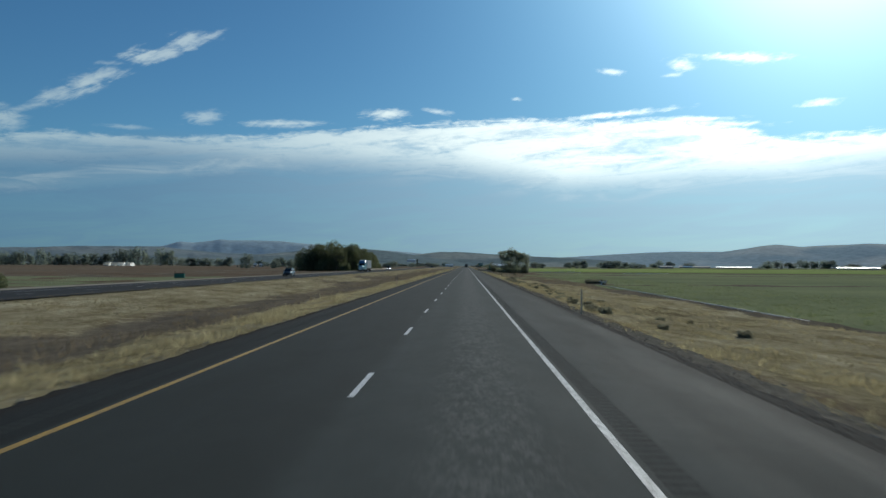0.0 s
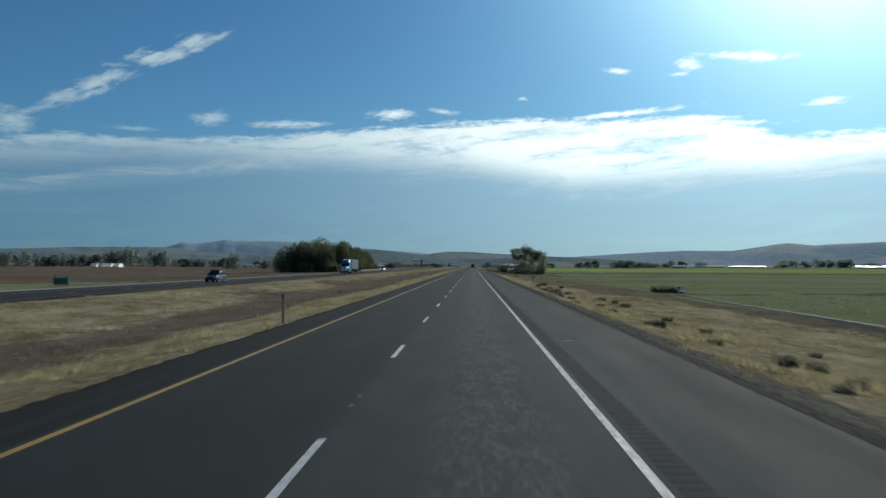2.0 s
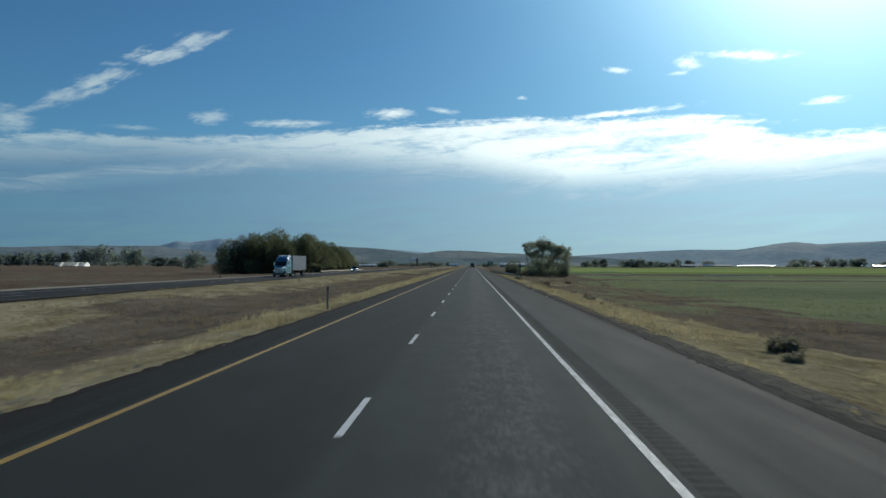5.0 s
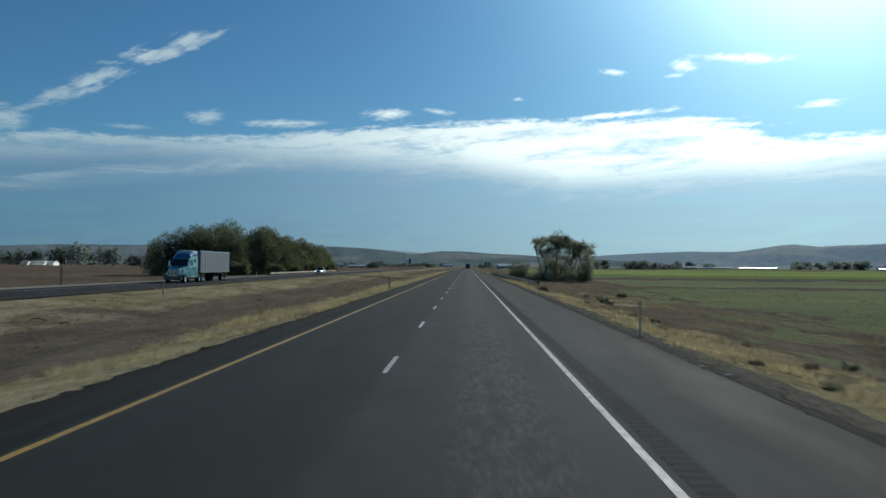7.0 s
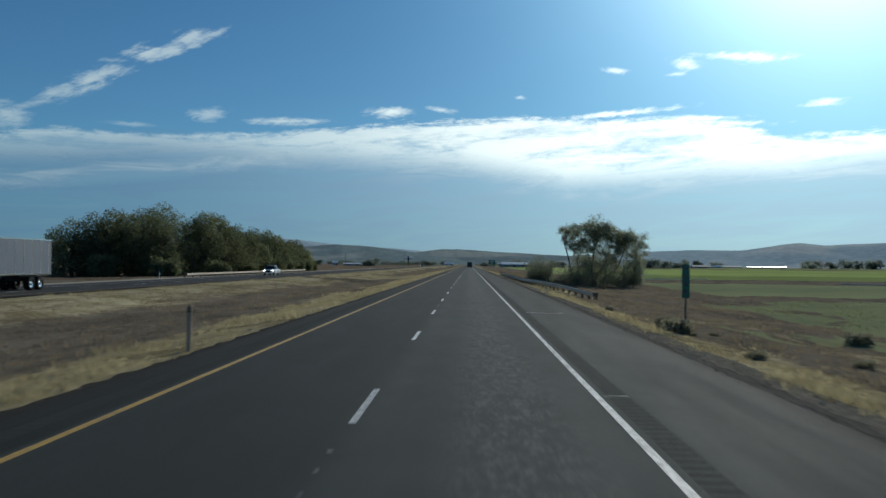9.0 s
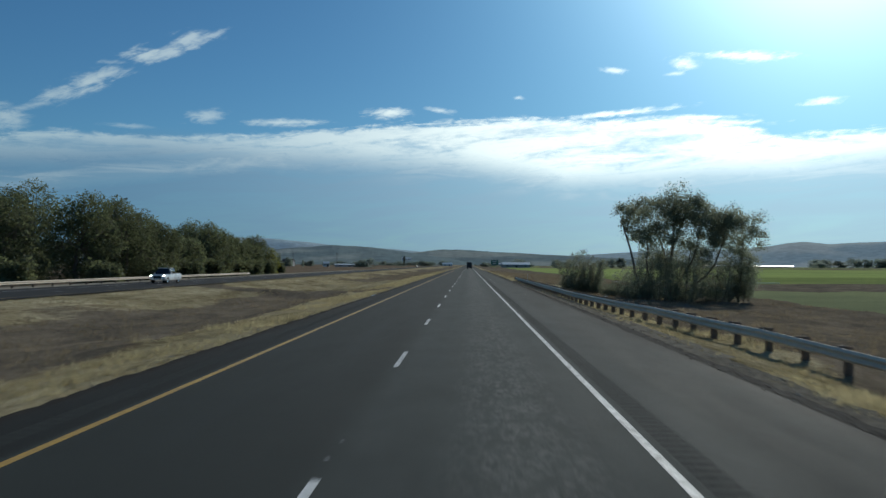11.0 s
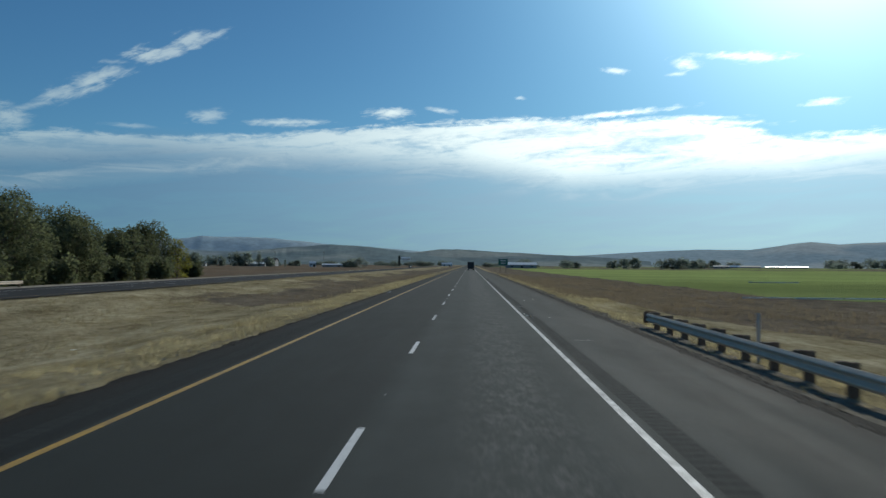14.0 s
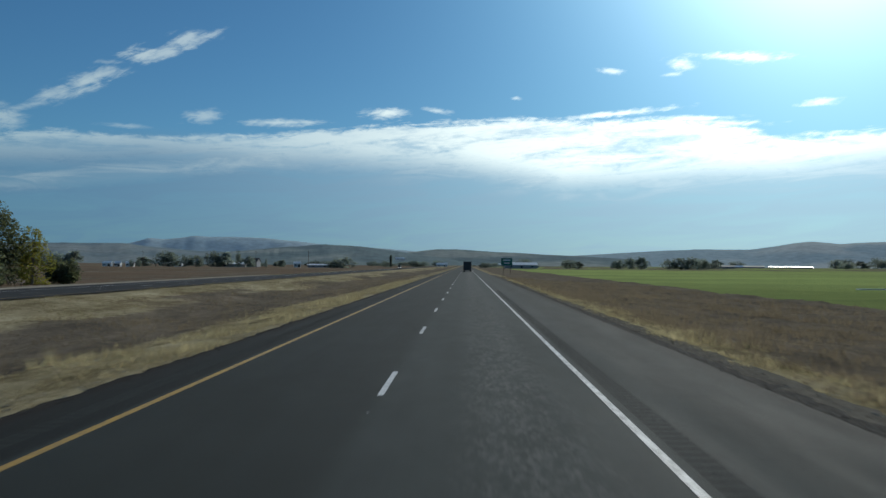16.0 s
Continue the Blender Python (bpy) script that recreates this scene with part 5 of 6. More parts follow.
for i, (x, y, z, q) in enumerate(((7.1, 195.4, -0.06, 0.11), (4.9, 434.4, 0.0, 0.045), (5.6, 436.6, 0.0, 0.04), (0.0, 435.9, 0.0, 0.035), (0.02, 192.5, 0.0, 0.03), (-13, 462, -1.0, 0.09), (7.25, 209.6, -0.06, 0.11), (7.15, 211.2, -0.05, 0.08), (8.04, 220.3, -0.1, 0.1), (8.2, 220.0, -0.12, 0.07), (4.0, 419.4, 0.0, 0.1), (3.98, 420.8, 0.0, 0.07), (4.9, 418.6, 0.0, 0.03), (15.3, 382, -0.95, 0.24), (-9.5, 26, -0.55, 0.08), (-5.05, 393, -0.02, 0.07),
                                  (-5.1, 126, -0.02, 0.06), (-5.2, 160, -0.05, 0.05), (7.1, 52, -0.1, 0.05), (-16, 90, -1.2, 0.12), (9.3, 110, -0.4, 0.08), (-10.5, 402, -0.7, 0.1), (-12.5, 412, -0.9, 0.1), (20, 470, -1.3, 0.14))):
    litter((x, y, z), q, i + 3)
litter((4.12, 419.0, 0.0), 0.08, 40, "post", "crushed tan paper cup on the shoulder")

# stray white cross marks and litter on the shoulders


def paint_mark(x0, x1, y, w=0.1):
    z0, z1 = (0.005 - 0.0147 * max(0.0, x - 4.55) for x in (x0, x1))
    return bake("survey_mark", [(x0, y, z0), (x1, y, z1), (x1, y + w * 0.5, z1), (x0, y + w * 0.5, z0)], [(0, 1, 2, 3)], MAT["white"], road)


# a dropped white plastic strip on the left shoulder
bake("survey_mark", [(-4.83, 445.7, 0.015), (-4.75, 445.7, 0.015), (-4.69, 447.4, 0.05), (-4.77, 447.4, 0.05)], [(0, 1, 2, 3)], MAT["car_white"], road)
bake("survey_mark", [(-5.12, 356.1, 0.005), (-4.98, 356.1, 0.03), (-4.98, 357.6, 0.06), (-5.12, 357.6, 0.045)], [(0, 1, 2, 3)], MAT["car_white"], road)
for k in range(24):
    # worn lane buttons in broken runs along the lane line
    y = 30 + 18.3 * k + 6 * random.random()
    for q in range(random.randint(1, 4)):
        r = 0.022 + 0.02 * random.random()
        cx, cy = random.uniform(-0.04, 0.04), y + 0.9 * q
        bake("worn_button", [(cx + r * math.cos(a), cy + r * math.sin(a), 0.004) for a in np.linspace(0, 2 * math.pi, 9)[:-1]] + [(cx, cy, 0.012)], [(i, (i + 1) % 8, 8) for i in range(8)], MAT["wall_grey"], road)
for x0, x1, y, w in ((4.0, 4.25, 192.1, 0.06), (4.05, 4.3, 243.8, 0.06), (4.0, 4.4, 38.2, 0.03), (4.2, 4.42, 436.2, 0.03), (4.3, 6.0, 284.0, 0.2), (3.95, 4.35, 260.5, 0.06), (5.9, 6.15, 363.2, 0.1), (3.95, 4.3, 355.2, 0.06), (4.6, 5.15, 408.2, 0.06), (4.62, 5.0, 79.6, 0.05), (3.95, 4.5, 56.4, 0.05), (3.98, 4.5, 117.8, 0.06), (4.0, 4.5, 427.3, 0.06), (4.0, 4.4, 419.95, 0.04)):
    paint_mark(x0, x1, y, w)

# ---- vehicles, at rest on the carriageways ----


def wheel(parent, x, y, r, w, rim_mat):
    """A tyre with a dished rim, axle along x."""
    bm = bmesh.new()
    n = 20
    prof = [(-w / 2, r * 0.62), (-w / 2, r * 0.93), (-w * 0.36, r), (w * 0.36, r), (w / 2, r * 0.93), (w / 2, r * 0.62)]
    loft(bm, [[(x + a, y + math.cos(2 * math.pi * k / n) * b, r + math.sin(2 * math.pi * k / n) * b) for a, b in prof] for k in range(n + 1)], closed=True, caps=False)
    tyre = part("wheel", bm, MAT["rubber"], parent, smooth=True)
    bm = bmesh.new()
    s = 1 if x > 0 else -1
    rings = [[(x + s * w * dx, y + math.cos(2 * math.pi * k / n) * r * f, r + math.sin(2 * math.pi * k / n) * r * f) for k in range(n)] for dx, f in ((-0.3, 0.62), (0.42, 0.62), (0.46, 0.56), (0.22, 0.45), (0.3, 0.2), (0.36, 0.14))]
    loft(bm, rings)
    part("rim", bm, rim_mat, tyre, smooth=True)
    return tyre


def body_loft(bm, sections):
    """A body through cross-sections: (y, half width at sill, half width at top, z bottom, z top, corner radius)."""
    rings = []
    for y, wb, wt, z0, z1, c in sections:
        rings.append([(-wb + c * 0.5, y, z0), (-wb, y, z0 + c), (-wb, y, (z0 + z1) / 2), (-wt, y, z1 - c), (-wt + c, y, z1), (wt - c, y, z1), (wt, y, z1 - c), (wb, y, (z0 + z1) / 2), (wb, y, z0 + c), (wb - c * 0.5, y, z0)])
    return loft(bm, rings)


def semi_truck(at, turn):
    """Front at y = 0, facing -y; trailer behind."""
    ob = thing("semi_truck", "teal semi truck with a grey box trailer", "truck", at, turn)
    cab = part("cab", body_loft(bmesh.new(), [(0.95, 1.0, 0.95, 0.75, 1.75, 0.12), (1.6, 1.1, 1.05, 0.65, 1.95, 0.12), (2.15, 1.15, 1.1, 0.6, 2.1, 0.1), (2.75, 1.22, 1.08, 0.6, 2.95, 0.14), (3.1, 1.23, 1.1, 0.6, 3.2, 0.14), (5.2, 1.24, 1.16, 0.6, 3.5, 0.14), (5.6, 1.24, 1.16, 0.6, 3.5, 0.14)]), MAT["teal"], ob, "teal painted sleeper cab")
    part("hood", body_loft(bmesh.new(), [(0.1, 0.72, 0.62, 0.75, 1.5, 0.14), (0.5, 0.86, 0.78, 0.7, 1.72, 0.14), (1.4, 0.95, 0.9, 0.7, 1.9, 0.12), (2.2, 1.0, 0.98, 0.7, 2.08, 0.1)]), MAT["teal"], ob)
    part("roof_fairing", body_loft(bmesh.new(), [(2.8, 1.06, 0.85, 2.9, 3.05, 0.06), (3.3, 1.12, 0.98, 3.0, 3.55, 0.12), (4.2, 1.16, 1.08, 3.2, 3.95, 0.16), (5.55, 1.18, 1.14, 3.3, 4.05, 0.14)]), MAT["blue"], ob, "deep blue roof fairing")
    bm = bmesh.new()
    loft(bm, [[(-1.02, 2.1, 2.12), (1.02, 2.1, 2.12), (0.96, 2.72, 2.93), (-0.96, 2.72, 2.93)], [(-1.0, 2.25, 2.1), (1.0, 2.25, 2.1), (0.94, 2.85, 2.9), (-0.94, 2.85, 2.9)]])
    part("windscreen", bm, MAT["glass"], cab)
    for s in (-1, 1):
        part("side_window", boxed(s * 1.225 - 0.02, s * 1.225 + 0.02, 3.0, 3.75, 2.15, 2.8, 0.03), MAT["glass"], cab)
        part("sleeper_window", boxed(s * 1.21 - 0.02, s * 1.21 + 0.02, 4.4, 4.8, 2.5, 2.9, 0.03), MAT["glass"], cab)
        part("headlight", boxed(s * 0.82 - 0.2, s * 0.82 + 0.2, 0.22, 0.5, 0.98, 1.28, 0.08), MAT["chrome"], ob)
        part("mirror", boxed(s * 1.42 - 0.1, s * 1.42 + 0.1, 2.55, 2.68, 2.05, 2.75, 0.05), MAT["chrome"], ob)
        part("fender", boxed(s * 1.02 - 0.2, s * 1.02 + 0.2, 0.55, 1.95, 0.95, 1.25, 0.12), MAT["teal"], ob)
        part("fuel_tank", tube(bmesh.new(), (s * 0.95, 2.9, 0.72), (s * 0.95, 4.6, 0.72), 0.32, 0.32, 16), MAT["chrome"], ob, "polished fuel tank", True)
        part("exhaust_stack", tube(bmesh.new(), (s * 1.0, 5.75, 0.9), (s * 1.0, 5.75, 3.9), 0.08, 0.08, 10), MAT["chrome"], ob, smooth=True)
        wheel(ob, s * 1.05, 1.25, 0.52, 0.32, MAT["chrome"])
        for y in (6.3, 7.6, 16.1, 17.4):
            wheel(ob, s * 0.98, y, 0.52, 0.5, MAT["chrome"])
    bm = boxed(-0.62, 0.62, 0.02, 0.16, 0.85, 1.6, 0.05)
    grille = part("grille", bm, MAT["chrome"], ob)
    for k in range(7):
        part("grille_slat", boxed(-0.55 + k * 0.17, -0.47 + k * 0.17, -0.01, 0.02, 0.9, 1.55, 0.01), MAT["black"], grille)
    part("bumper", boxed(-1.15, 1.15, -0.05, 0.35, 0.35, 0.8, 0.1), MAT["slate"], ob)
    part("chassis", boxed(-0.45, 0.45, 1.0, 8.4, 0.6, 0.95, 0.04), MAT["black"], ob)
    trailer = part("trailer", boxed(-1.29, 1.29, 6.4, 18.9, 1.2, 4.05, 0.04), MAT["trailer"], ob, "grey panelled box trailer")
    for s in (-1, 1):
        for z in (1.25, 4.0):
            part("rail", boxed(s * 1.3 - 0.015, s * 1.3 + 0.015, 6.42, 18.88, z - 0.06, z + 0.06, 0.01), MAT["chrome"], trailer)
        for k in range(10):
            part("panel_seam", boxed(s * 1.297 - 0.006, s * 1.297 + 0.006, 7.6 + k * 1.2, 7.63 + k * 1.2, 1.32, 3.93), MAT["galv"], trailer)
    part("landing_gear", boxed(-0.8, 0.8, 9.0, 9.2, 0.35, 1.2, 0.03), MAT["black"], ob)
    part("trailer_axle_frame", boxed(-0.6, 0.6, 15.4, 18.1, 0.7, 1.2, 0.04), MAT["black"], ob)
    return ob


def lead_trailer(at, turn):
    """A box lorry seen from behind; its rear at y = 0."""
    ob = thing("box_lorry", "dark box lorry seen from behind in the lane", "truck", at, turn)
    body = part("cargo_box", boxed(-1.28, 1.28, 0.0, 13.0, 1.1, 3.95, 0.05), MAT["dark_rear"], ob)
    for s in (-1, 1):
        part("rear_door", boxed(s * 0.63 - 0.59, s * 0.63 + 0.59, -0.03, 0.0, 1.2, 3.85, 0.02), MAT["dark_rear"], body)
        part("tail_light", boxed(s * 1.05 - 0.12, s * 1.05 + 0.12, -0.05, 0.02, 0.95, 1.08, 0.02), MAT["lamp_red"], ob)
        part("mud_flap", boxed(s * 0.95 - 0.3, s * 0.95 + 0.3, 0.35, 0.37, 0.3, 1.0), MAT["black"], ob)
        for y in (1.2, 2.5, 14.6):
            wheel(ob, s * 0.98, y, 0.52, 0.5, MAT["galv"])
    part("underride_bar", boxed(-1.15, 1.15, 0.02, 0.12, 0.5, 0.62, 0.02), MAT["galv"], ob)
    part("cab", body_loft(bmesh.new(), [(13.2, 1.2, 1.15, 0.6, 3.5, 0.12), (15.2, 1.2, 1.1, 0.6, 3.3, 0.12), (15.6, 1.15, 1.0, 0.6, 2.0, 0.12)]), MAT["slate"], ob)
    part("chassis", boxed(-0.45, 0.45, 0.2, 15.0, 0.62, 1.1, 0.03), MAT["black"], ob)
    return ob


def car(name, label, at, turn, paint, kind, lamps):
    """Front at y = 0, facing -y. kind: suv or pickup."""
    ob = thing(name, label, "car", at, turn)
    if kind == "suv":
        length, w, belt, roof, r = 4.6, 0.92, 1.02, 1.68, 0.35
        low = [(0.0, 0.72, 0.7, 0.35, 0.75, 0.08), (0.25, 0.86, 0.82, 0.28, 0.88, 0.1), (1.2, w, 0.88, 0.25, 1.0, 0.08), (2.4, w, 0.9, 0.25, 1.05, 0.06), (4.2, w, 0.88, 0.28, 1.08, 0.08), (4.6, 0.84, 0.8, 0.4, 1.0, 0.1)]
        top = [(1.25, 0.84, 0.8, 0.95, 1.0, 0.02), (2.0, 0.84, 0.66, 1.0, 1.62, 0.08), (2.8, 0.85, 0.68, 1.02, 1.7, 0.08), (3.9, 0.84, 0.66, 1.02, 1.64, 0.08), (4.5, 0.82, 0.7, 1.0, 1.1, 0.04)]
        axles = (0.9, 3.65)
    else:
        length, w, belt, roof, r = 5.7, 1.0, 1.15, 1.9, 0.4
        low = [(0.0, 0.85, 0.84, 0.45, 1.0, 0.08), (0.2, 0.96, 0.92, 0.4, 1.1, 0.08), (1.5, w, 0.96, 0.4, 1.15, 0.08), (3.7, w, 0.97, 0.4, 1.2, 0.06), (5.5, w, 0.97, 0.45, 1.2, 0.06), (5.7, 0.97, 0.95, 0.5, 1.15, 0.06)]
        top = [(1.5, 0.92, 0.88, 1.1, 1.15, 0.02), (2.1, 0.92, 0.74, 1.12, 1.85, 0.08), (2.9, 0.92, 0.76, 1.15, 1.92, 0.08), (3.6, 0.92, 0.76, 1.15, 1.88, 0.08), (3.85, 0.92, 0.86, 1.15, 1.3, 0.03)]
        axles = (0.95, 4.6)
    body = part("body", body_loft(bmesh.new(), low), paint, ob, smooth=False)
    part("cabin", body_loft(bmesh.new(), top), MAT["glass"], ob, "dark tinted glasshouse")
    y0, y1 = top[1][0], top[3][0]
    zr = top[2][4]
    part("roof", boxed(-top[2][2] + 0.02, top[2][2] - 0.02, y0 + 0.05, y1 - 0.05, zr - 0.06, zr + 0.02, 0.02), paint, ob)
    for s in (-1, 1):
        for y in ((y0 + y1) / 2,):
            part("pillar", boxed(s * (top[2][1] + top[2][2]) / 2 - 0.05, s * (top[2][1] + top[2][2]) / 2 + 0.06, y - 0.05, y + 0.05, belt, zr - 0.1, 0.02), paint, ob)
        part("headlight", boxed(s * (w - 0.24) - 0.16, s * (w - 0.24) + 0.16, -0.02, 0.2, low[0][4] - 0.16, low[0][4] + 0.02, 0.04), MAT["headlamp"] if lamps else MAT["chrome"], ob)
        part("door_mirror", boxed(s * (w + 0.1) - 0.1, s * (w + 0.1) + 0.1, y0 - 0.25, y0 - 0.1, belt, belt + 0.18, 0.04), paint, ob)
        part("tail_light", boxed(s * (w - 0.12) - 0.08, s * (w - 0.12) + 0.08, length - 0.12, length + 0.01, 0.8, 1.05, 0.03), MAT["lamp_red"], ob)
        for y in axles:
            wheel(ob, s * (w - 0.12), y, r, 0.24, MAT["chrome"])
    part("grille", boxed(-0.5, 0.5, -0.03, 0.05, low[0][3] + 0.12, low[0][4] - 0.04, 0.03), MAT["black"], ob)
    part("bumper", boxed(-w + 0.1, w - 0.1, -0.08, 0.2, low[0][3] - 0.02, low[0][3] + 0.16, 0.05), MAT["black"] if kind == "suv" else MAT["chrome"], ob)
    return ob


semi_truck((-36.9, 296.5, -0.4), 0).scale = (1.05, 1.08, 1.08)
car("sport_utility_car", "dark slate sport utility car on the opposite carriageway", (-36.9, 173, -0.4), 0, MAT["slate"], "suv", False).scale = (1.05, 1.05, 1.06)
car("pickup_truck", "white pickup truck with lit headlights", (-36.9, 399.5, -0.4), 0, MAT["car_white"], "pickup", True)
lead_trailer((1.95, 690, 0.0), 0).scale = (0.98, 1.0, 0.8)
car("sedan", "distant dark car with lit headlights", (-36.9, 900, -0.4), 0, MAT["slate"], "suv", True)

# ---- far farmsteads ----


def barn(at, turn, length, width, wall_h, roof_h, wall, roof, label, name="barn"):
    ob = thing(name, label, "building", at, turn)
    bm = bmesh.new()
    box(bm, -length / 2, length / 2, -width / 2, width / 2, -1.0, wall_h)
    part("wall", bm, MAT[wall], ob)
    for s in (-1, 1):
        bm = bmesh.new()
        o = 0.4
        loft(bm, [[(x, s * (width / 2 + o), wall_h - 0.1), (x, 0, wall_h + roof_h), (x, 0, wall_h + roof_h + 0.2), (x, s * (width / 2 + o), wall_h + 0.1)] for x in (-length / 2 - o, length / 2 + o)])
        part("roof", bm, MAT[roof], ob)
    for e in (-1, 1):
        bm = bmesh.new()
        v = [bm.verts.new(p) for p in ((e * length / 2, -width / 2, wall_h), (e * length / 2, width / 2, wall_h), (e * length / 2, 0, wall_h + roof_h))]
        w = [bm.verts.new((p.co.x - e * 0.2, p.co.y, p.co.z)) for p in v]
        bm.faces.new(v)
        bm.faces.new(w[::-1])
        for i in range(3):
            bm.faces.new((v[i], v[(i + 1) % 3], w[(i + 1) % 3], w[i]))
        part("gable", bm, MAT[wall], ob)
    n = max(2, int(length / 9))
    for k in range(n):
        x = -length / 2 + length * (k + 0.5) / n
        part("door" if k % 3 == 1 else "window", boxed(x - 1.0, x + 1.0, -width / 2 - 0.06, -width / 2 + 0.05, 0.0 if k % 3 == 1 else wall_h * 0.35, wall_h * 0.75), MAT["black"], ob)
    return ob


barn((838, 2534, -1.6), -16, 104, 24, 3.0, 1.6, "wall_grey", "roof_metal", "long bright metal-roofed barn far across the fields")
barn((690, 2440, -1.6), -16, 90, 20, 2.6, 3.2, "wall_grey", "galv", "long grey-roofed shed far across the fields")
barn((658, 2400, -1.6), -16, 26, 14, 2.6, 3.6, "wall_grey", "roof_white", "small white-roofed shed far across the fields", "shed")
barn((940, 1950, -1.6), -22, 92, 12, 3.6, 1.5, "wall_grey", "roof_metal", "broad white-roofed barn beyond the crop")
barn((60, 1300, -1.4), 5, 34, 14, 3.5, 2.8, "wall_grey", "roof_white", "low pale-roofed warehouse beside the motorway")
barn((-207, 1150, -1.3), 10, 24, 10, 2.4, 1.6, "wall_tan", "roof_white", "long pale-roofed farm shed among trees", "shed")
barn((-198, 1185, -1.3), -6, 12, 10, 5.0, 3.2, "wall_grey", "wood", "grey dark-roofed farmhouse among trees", "farmhouse")
barn((-155, 1180, -1.3), 14, 6, 6, 3.4, 1.6, "roof_white", "roof_white", "small white farm outbuilding by the fields", "shed")
for x, y, k in ((-297, 1100, 7), (-290, 1104, 5), (-283, 1112, 6), (-266, 1180, 7)):
    barn((x, y, -1.3), 6, k, 5, 2.6, 1.4, "roof_white", "roof_white", "small white cottage far across the brown field", "house")
barn((-134, 1180, -1.3), 4, 22, 7, 2.0, 1.0, "wall_grey", "roof_white", "small pale-roofed house in the distance", "house")
barn((-29.6, 1480, -1.0), 3, 14, 9, 3.0, 2.2, "roof_white", "roof_white", "small white building at the roadside ahead", "house")
barn((-180, 2650, 14), 8, 26, 12, 3.5, 3.0, "roof_white", "roof_white", "white building at the foot of the hills", "house")
barn((95, 2300, -1), -8, 40, 14, 3.2, 3.0, "wall_grey", "roof_white", "low white-roofed farm shed in the distance", "shed")
barn((470, 1900, -1.6), 5, 30, 12, 3, 2.6, "wall_grey", "galv", "low grey farm shed among far trees", "shed")


def hoop_house(at, turn):
    ob = thing("hoop_house", "white plastic hoop house in a row", "greenhouse", at, turn, "row of hoop houses")
    n = 14
    rings = [[(x, math.cos(math.pi * k / n) * 4.2, math.sin(math.pi * k / n) * 4.8 - 0.2) for k in range(n + 1)] for x in (-4.6, 4.6)]
    part("cover", loft(bmesh.new(), rings, False), MAT["tarp"], ob, smooth=False)
    for x in (-4.6, -3.07, -1.53, 0.0, 1.53, 3.07, 4.6):
        arc = [(x, math.cos(math.pi * k / n) * 4.25, math.sin(math.pi * k / n) * 4.85 - 0.2) for k in range(n + 1)]
        part("rib", limb(bmesh.new(), arc, 0.07, 0.07, 5), MAT["galv"], ob)
    bm = bmesh.new()
    bm.faces.new([bm.verts.new((-4.55, y, z)) for x, y, z in rings[0]])
    part("end_sheet", bm, MAT["tarp"], ob)
    part("door", boxed(-4.68, -4.55, -1.0, 1.0, 0.0, 2.4), MAT["black"], ob)
    part("sill_board", boxed(-4.7, 4.7, -4.3, -4.15, -0.3, 0.5), MAT["wood"], ob)
    return ob


hoops = hoop_house((-453, 1008, -1.4), -18)
for k in range(1, 4):
    copy_thing(hoops, pose(-453 + 10.4 * k, 1008 - 3.4 * k + (k % 2) * 2, -1.4, 0, 0, -18 + (k % 3) * 3))


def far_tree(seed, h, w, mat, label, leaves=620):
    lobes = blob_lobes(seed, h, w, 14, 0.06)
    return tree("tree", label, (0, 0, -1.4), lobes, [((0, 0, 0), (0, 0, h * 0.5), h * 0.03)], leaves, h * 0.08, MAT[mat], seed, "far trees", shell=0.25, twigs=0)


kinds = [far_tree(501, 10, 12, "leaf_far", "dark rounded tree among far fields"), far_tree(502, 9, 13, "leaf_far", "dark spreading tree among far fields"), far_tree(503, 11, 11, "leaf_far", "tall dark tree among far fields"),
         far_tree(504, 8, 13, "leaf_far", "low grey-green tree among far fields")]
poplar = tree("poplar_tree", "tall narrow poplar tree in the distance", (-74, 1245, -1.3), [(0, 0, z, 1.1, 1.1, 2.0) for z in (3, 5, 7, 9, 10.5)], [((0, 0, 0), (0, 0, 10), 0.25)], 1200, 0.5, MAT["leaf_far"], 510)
# single trees: x, y, height, width
FAR_TREES = [(-631, 1106, 17.2, 19.6), (-614, 1092, 17.6, 16.7), (-622, 1131, 14.7, 14.4), (-576, 1075, 19.5, 16.4), (-583, 1106, 17.7, 11.2), (-580, 1121, 14.0, 17.1), (-571, 1133, 15.3, 20.2), (-553, 1121, 16.0, 20.0), (-542, 1135, 16.2, 17.3),
             (-524, 1122, 16.3, 17.1), (-514, 1134, 15.9, 17.3), (-526, 1206, 21.9, 20.4), (-515, 1209, 22.6, 20.4), (-493, 1199, 24.9, 24.9)]
FAR_TREES += [(-491, 1230, 14.4, 15.7), (-448, 1170, 21.9, 19.9), (-434, 1165, 21.8, 19.8), (-425, 1192, 11.1, 15.2), (-376, 1092, 10.8, 15.9), (-367, 1100, 10.3, 16.8), (-356, 1101, 10.9, 16.8), (-339, 1095, 10.2, 13.9), (-326, 1098, 12.0, 14.0),
              (-173, 635, 10.2, 11.3), (-166, 703, 7.3, 8.0), (-150, 694, 7.2, 7.9), (-309, 1206, 8.1, 15.3)]
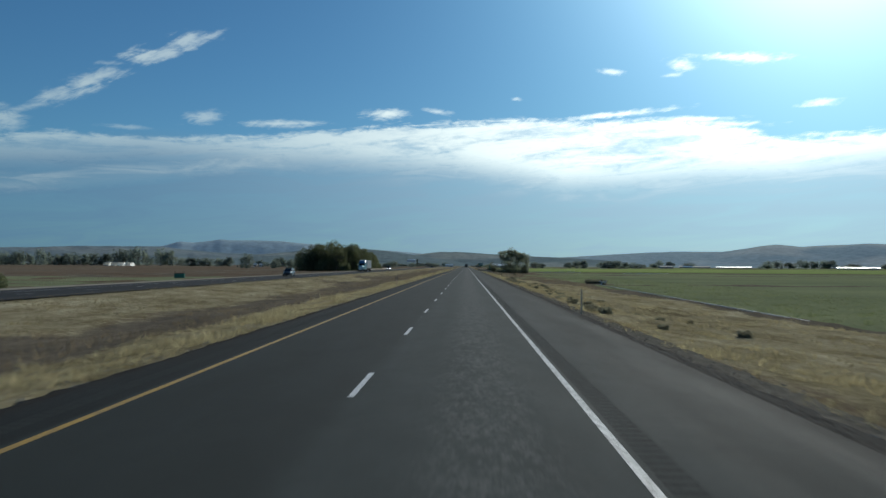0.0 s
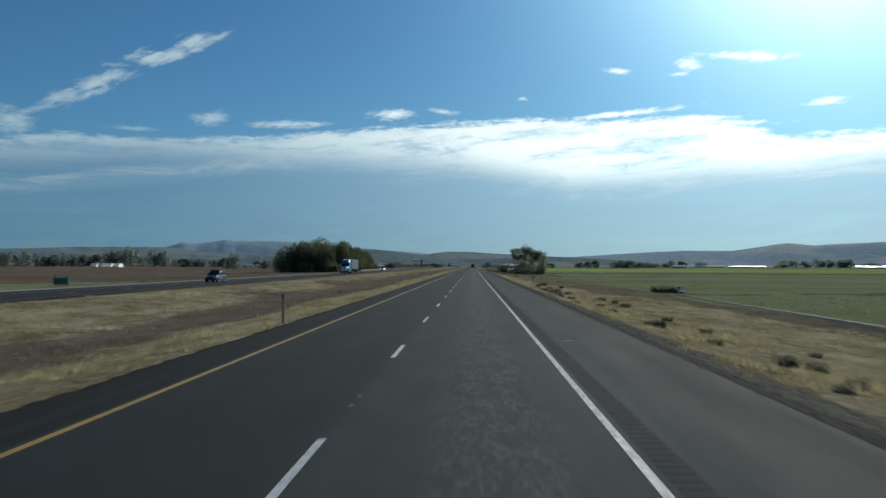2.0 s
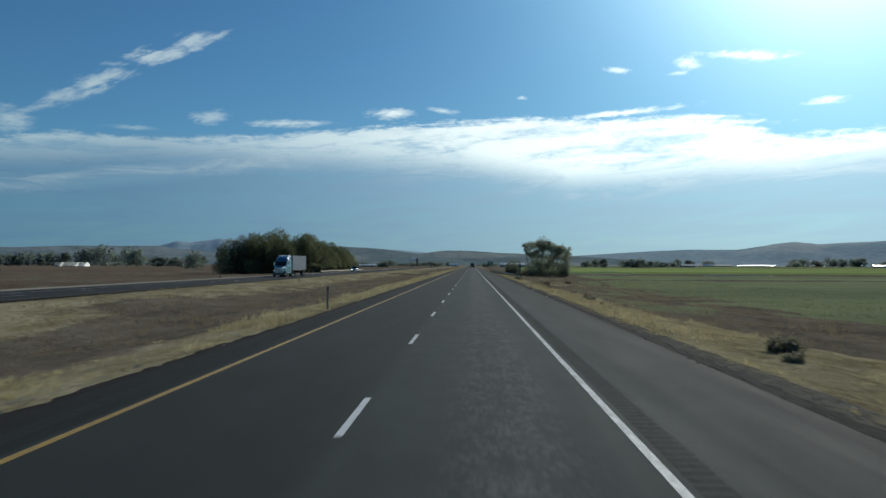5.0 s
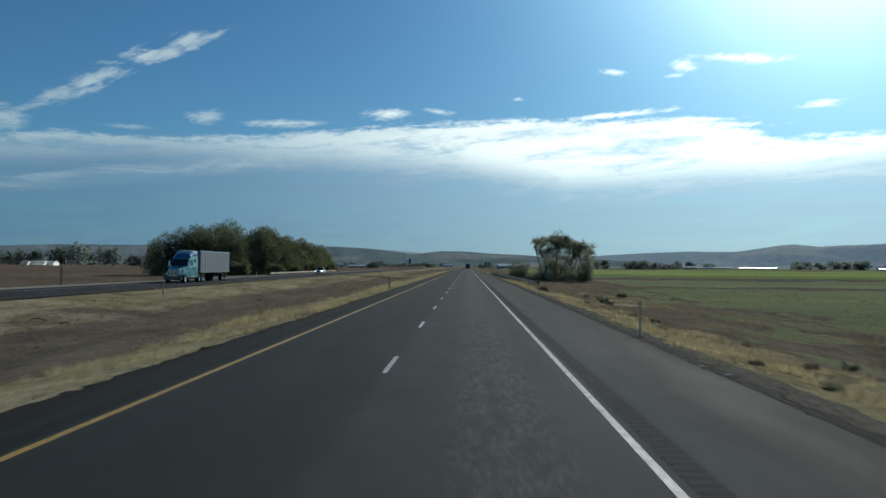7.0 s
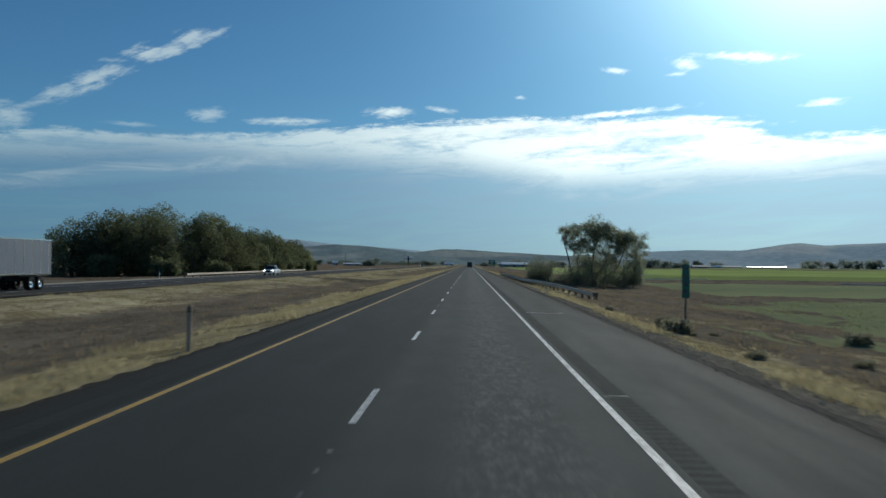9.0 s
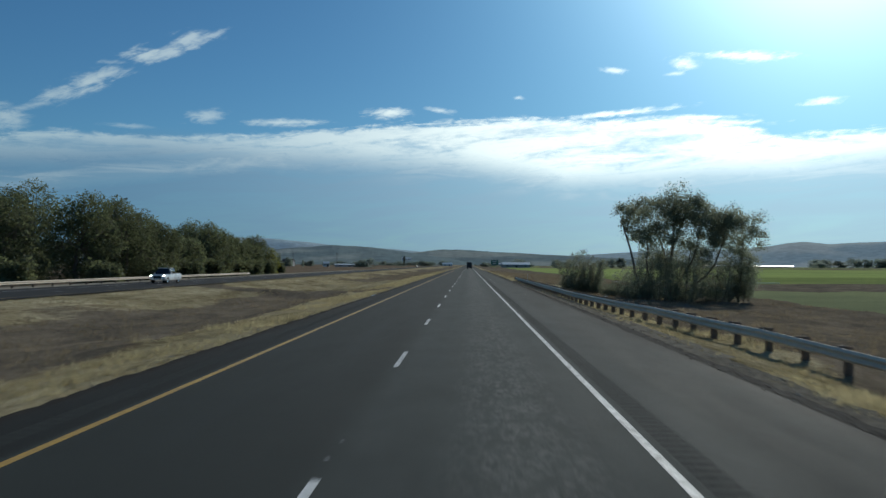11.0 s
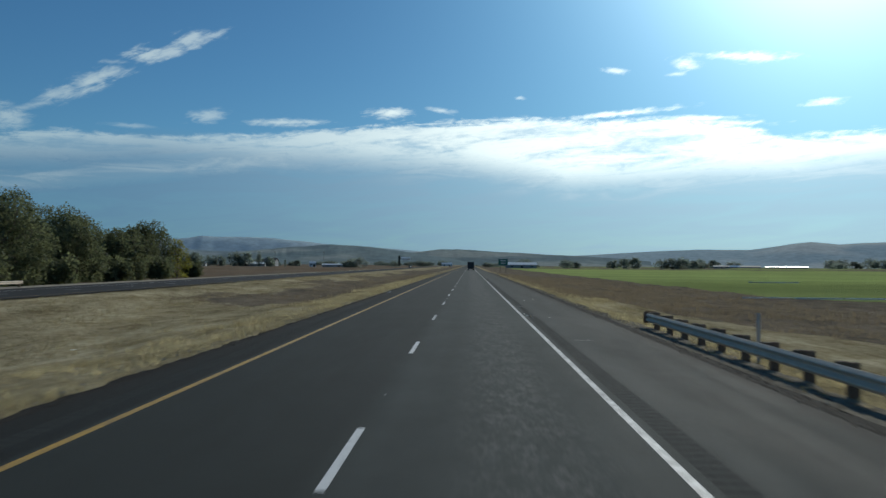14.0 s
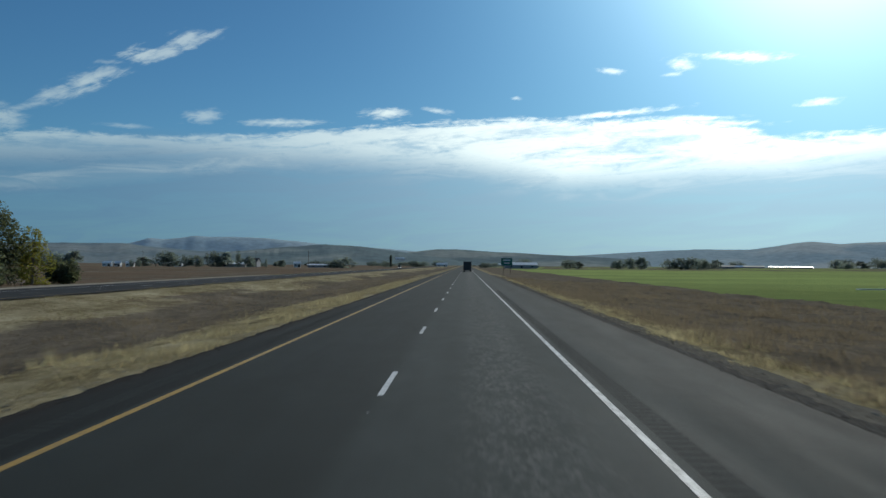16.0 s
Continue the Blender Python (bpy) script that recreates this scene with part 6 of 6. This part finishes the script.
FAR_TREES += [(-277, 1100, 5.3, 4.3), (-273, 1105, 6.0, 4.3), (-269, 1150, 12.1, 13.9), (-263, 1155, 12.2, 12.2), (-246, 1140, 9.3, 8.2), (-240, 1150, 9.8, 12.9), (-222, 1140, 12.3, 11.9), (-213, 1145, 12.4, 13.9), (-193, 1120, 12.3, 4.6), (-185, 1130, 9.2, 9.0),
              (-164, 1100, 6.3, 2.1), (-186, 1250, 6.4, 8.4), (-98, 1089, 8.1, 18), (-106, 1092, 6.0, 12), (-150, 1250, 6, 12), (-58, 1420, 6, 14), (-88, 1340, 6.5, 12)]
FAR_TREES += [(172, 1350, 9.4, 14.5), (185, 1346, 11.4, 14.5), (197, 1340, 12.1, 13.1), (226, 1330, 10.0, 16.6), (236, 1322, 11.9, 19.8), (248, 1325, 11.9, 17.5), (265, 1340, 9.4, 13.4), (310, 1500, 9.8, 18.8), (325, 1500, 8.3, 18.8),
              (577, 2400, 19.4, 22.6), (596, 2360, 16.7, 24.8), (688, 2500, 14.4, 37.8)]
FAR_TREES += [(893, 2400, 20.8, 28.3), (929, 2420, 20.8, 36.6), (965, 2420, 17.1, 30.5), (992, 2400, 23.0, 36.3), (1023, 2410, 21.9, 36.5), (1051, 2400, 21.8, 36.3), (1075, 2400, 23.0, 36.3), (65, 1320, 9, 20), (25, 1390, 6, 14), (118, 1345, 9, 19), (128, 1352, 7, 13)]
spots = []
rs = random.Random(4)


def copse(x0, x1, y0, y1, clumps, most, big):
    """Uneven clumps of trees over a stretch of the plain."""
    for _ in range(clumps):
        cx, cy = rs.uniform(x0, x1), rs.uniform(y0, y1)
        for _ in range(rs.randint(1, most)):
            x, y, k = cx + rs.uniform(-1, 1) * 26, cy + rs.uniform(-30, 30), big * rs.uniform(0.45, 1.1)
            if not 0.29 * y < x < 0.44 * (y - 440):  # the open ground before the long barns
                spots.append((x, y, k))


for k in range(22):
    FAR_TREES.append((-645 - 13 * k, rs.uniform(1085, 1150), rs.uniform(12, 19), rs.uniform(15, 21)))
copse(-330, -30, 1300, 2200, 14, 3, 0.9)
copse(330, 1650, 1900, 2450, 20, 4, 1.5)
copse(12, 100, 1500, 2300, 5, 3, 0.7)
FAR_TREES += [(x, y, 8.5 * s, 19.5 * s) for x, y, s in spots]
firsts = []
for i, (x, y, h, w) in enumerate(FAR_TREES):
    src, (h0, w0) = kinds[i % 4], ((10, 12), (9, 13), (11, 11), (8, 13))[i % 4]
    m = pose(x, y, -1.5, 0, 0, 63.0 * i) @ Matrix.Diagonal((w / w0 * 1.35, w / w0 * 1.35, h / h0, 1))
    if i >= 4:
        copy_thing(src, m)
    else:
        firsts.append((src, m))
for src, m in firsts:
    src.matrix_basis = m

# wooden poles along the far lane
pole = thing("utility_pole", "bare wooden utility pole with crossarm", "pole", (-183, 1140, -1.3), 20, "utility poles")
part("pole_shaft", tube(bmesh.new(), (0, 0, -0.5), (0, 0, 14.4), 0.2, 0.13, 8), MAT["wood"], pole)
part("crossarm", boxed(-1.2, 1.2, -0.06, 0.06, 13.4, 13.55, 0.01), MAT["wood"], pole)
for x, y in ((-136.5, 1140), (-300, 1180)):
    copy_thing(pole, pose(x, y, -1.3, 0, 0, 20))
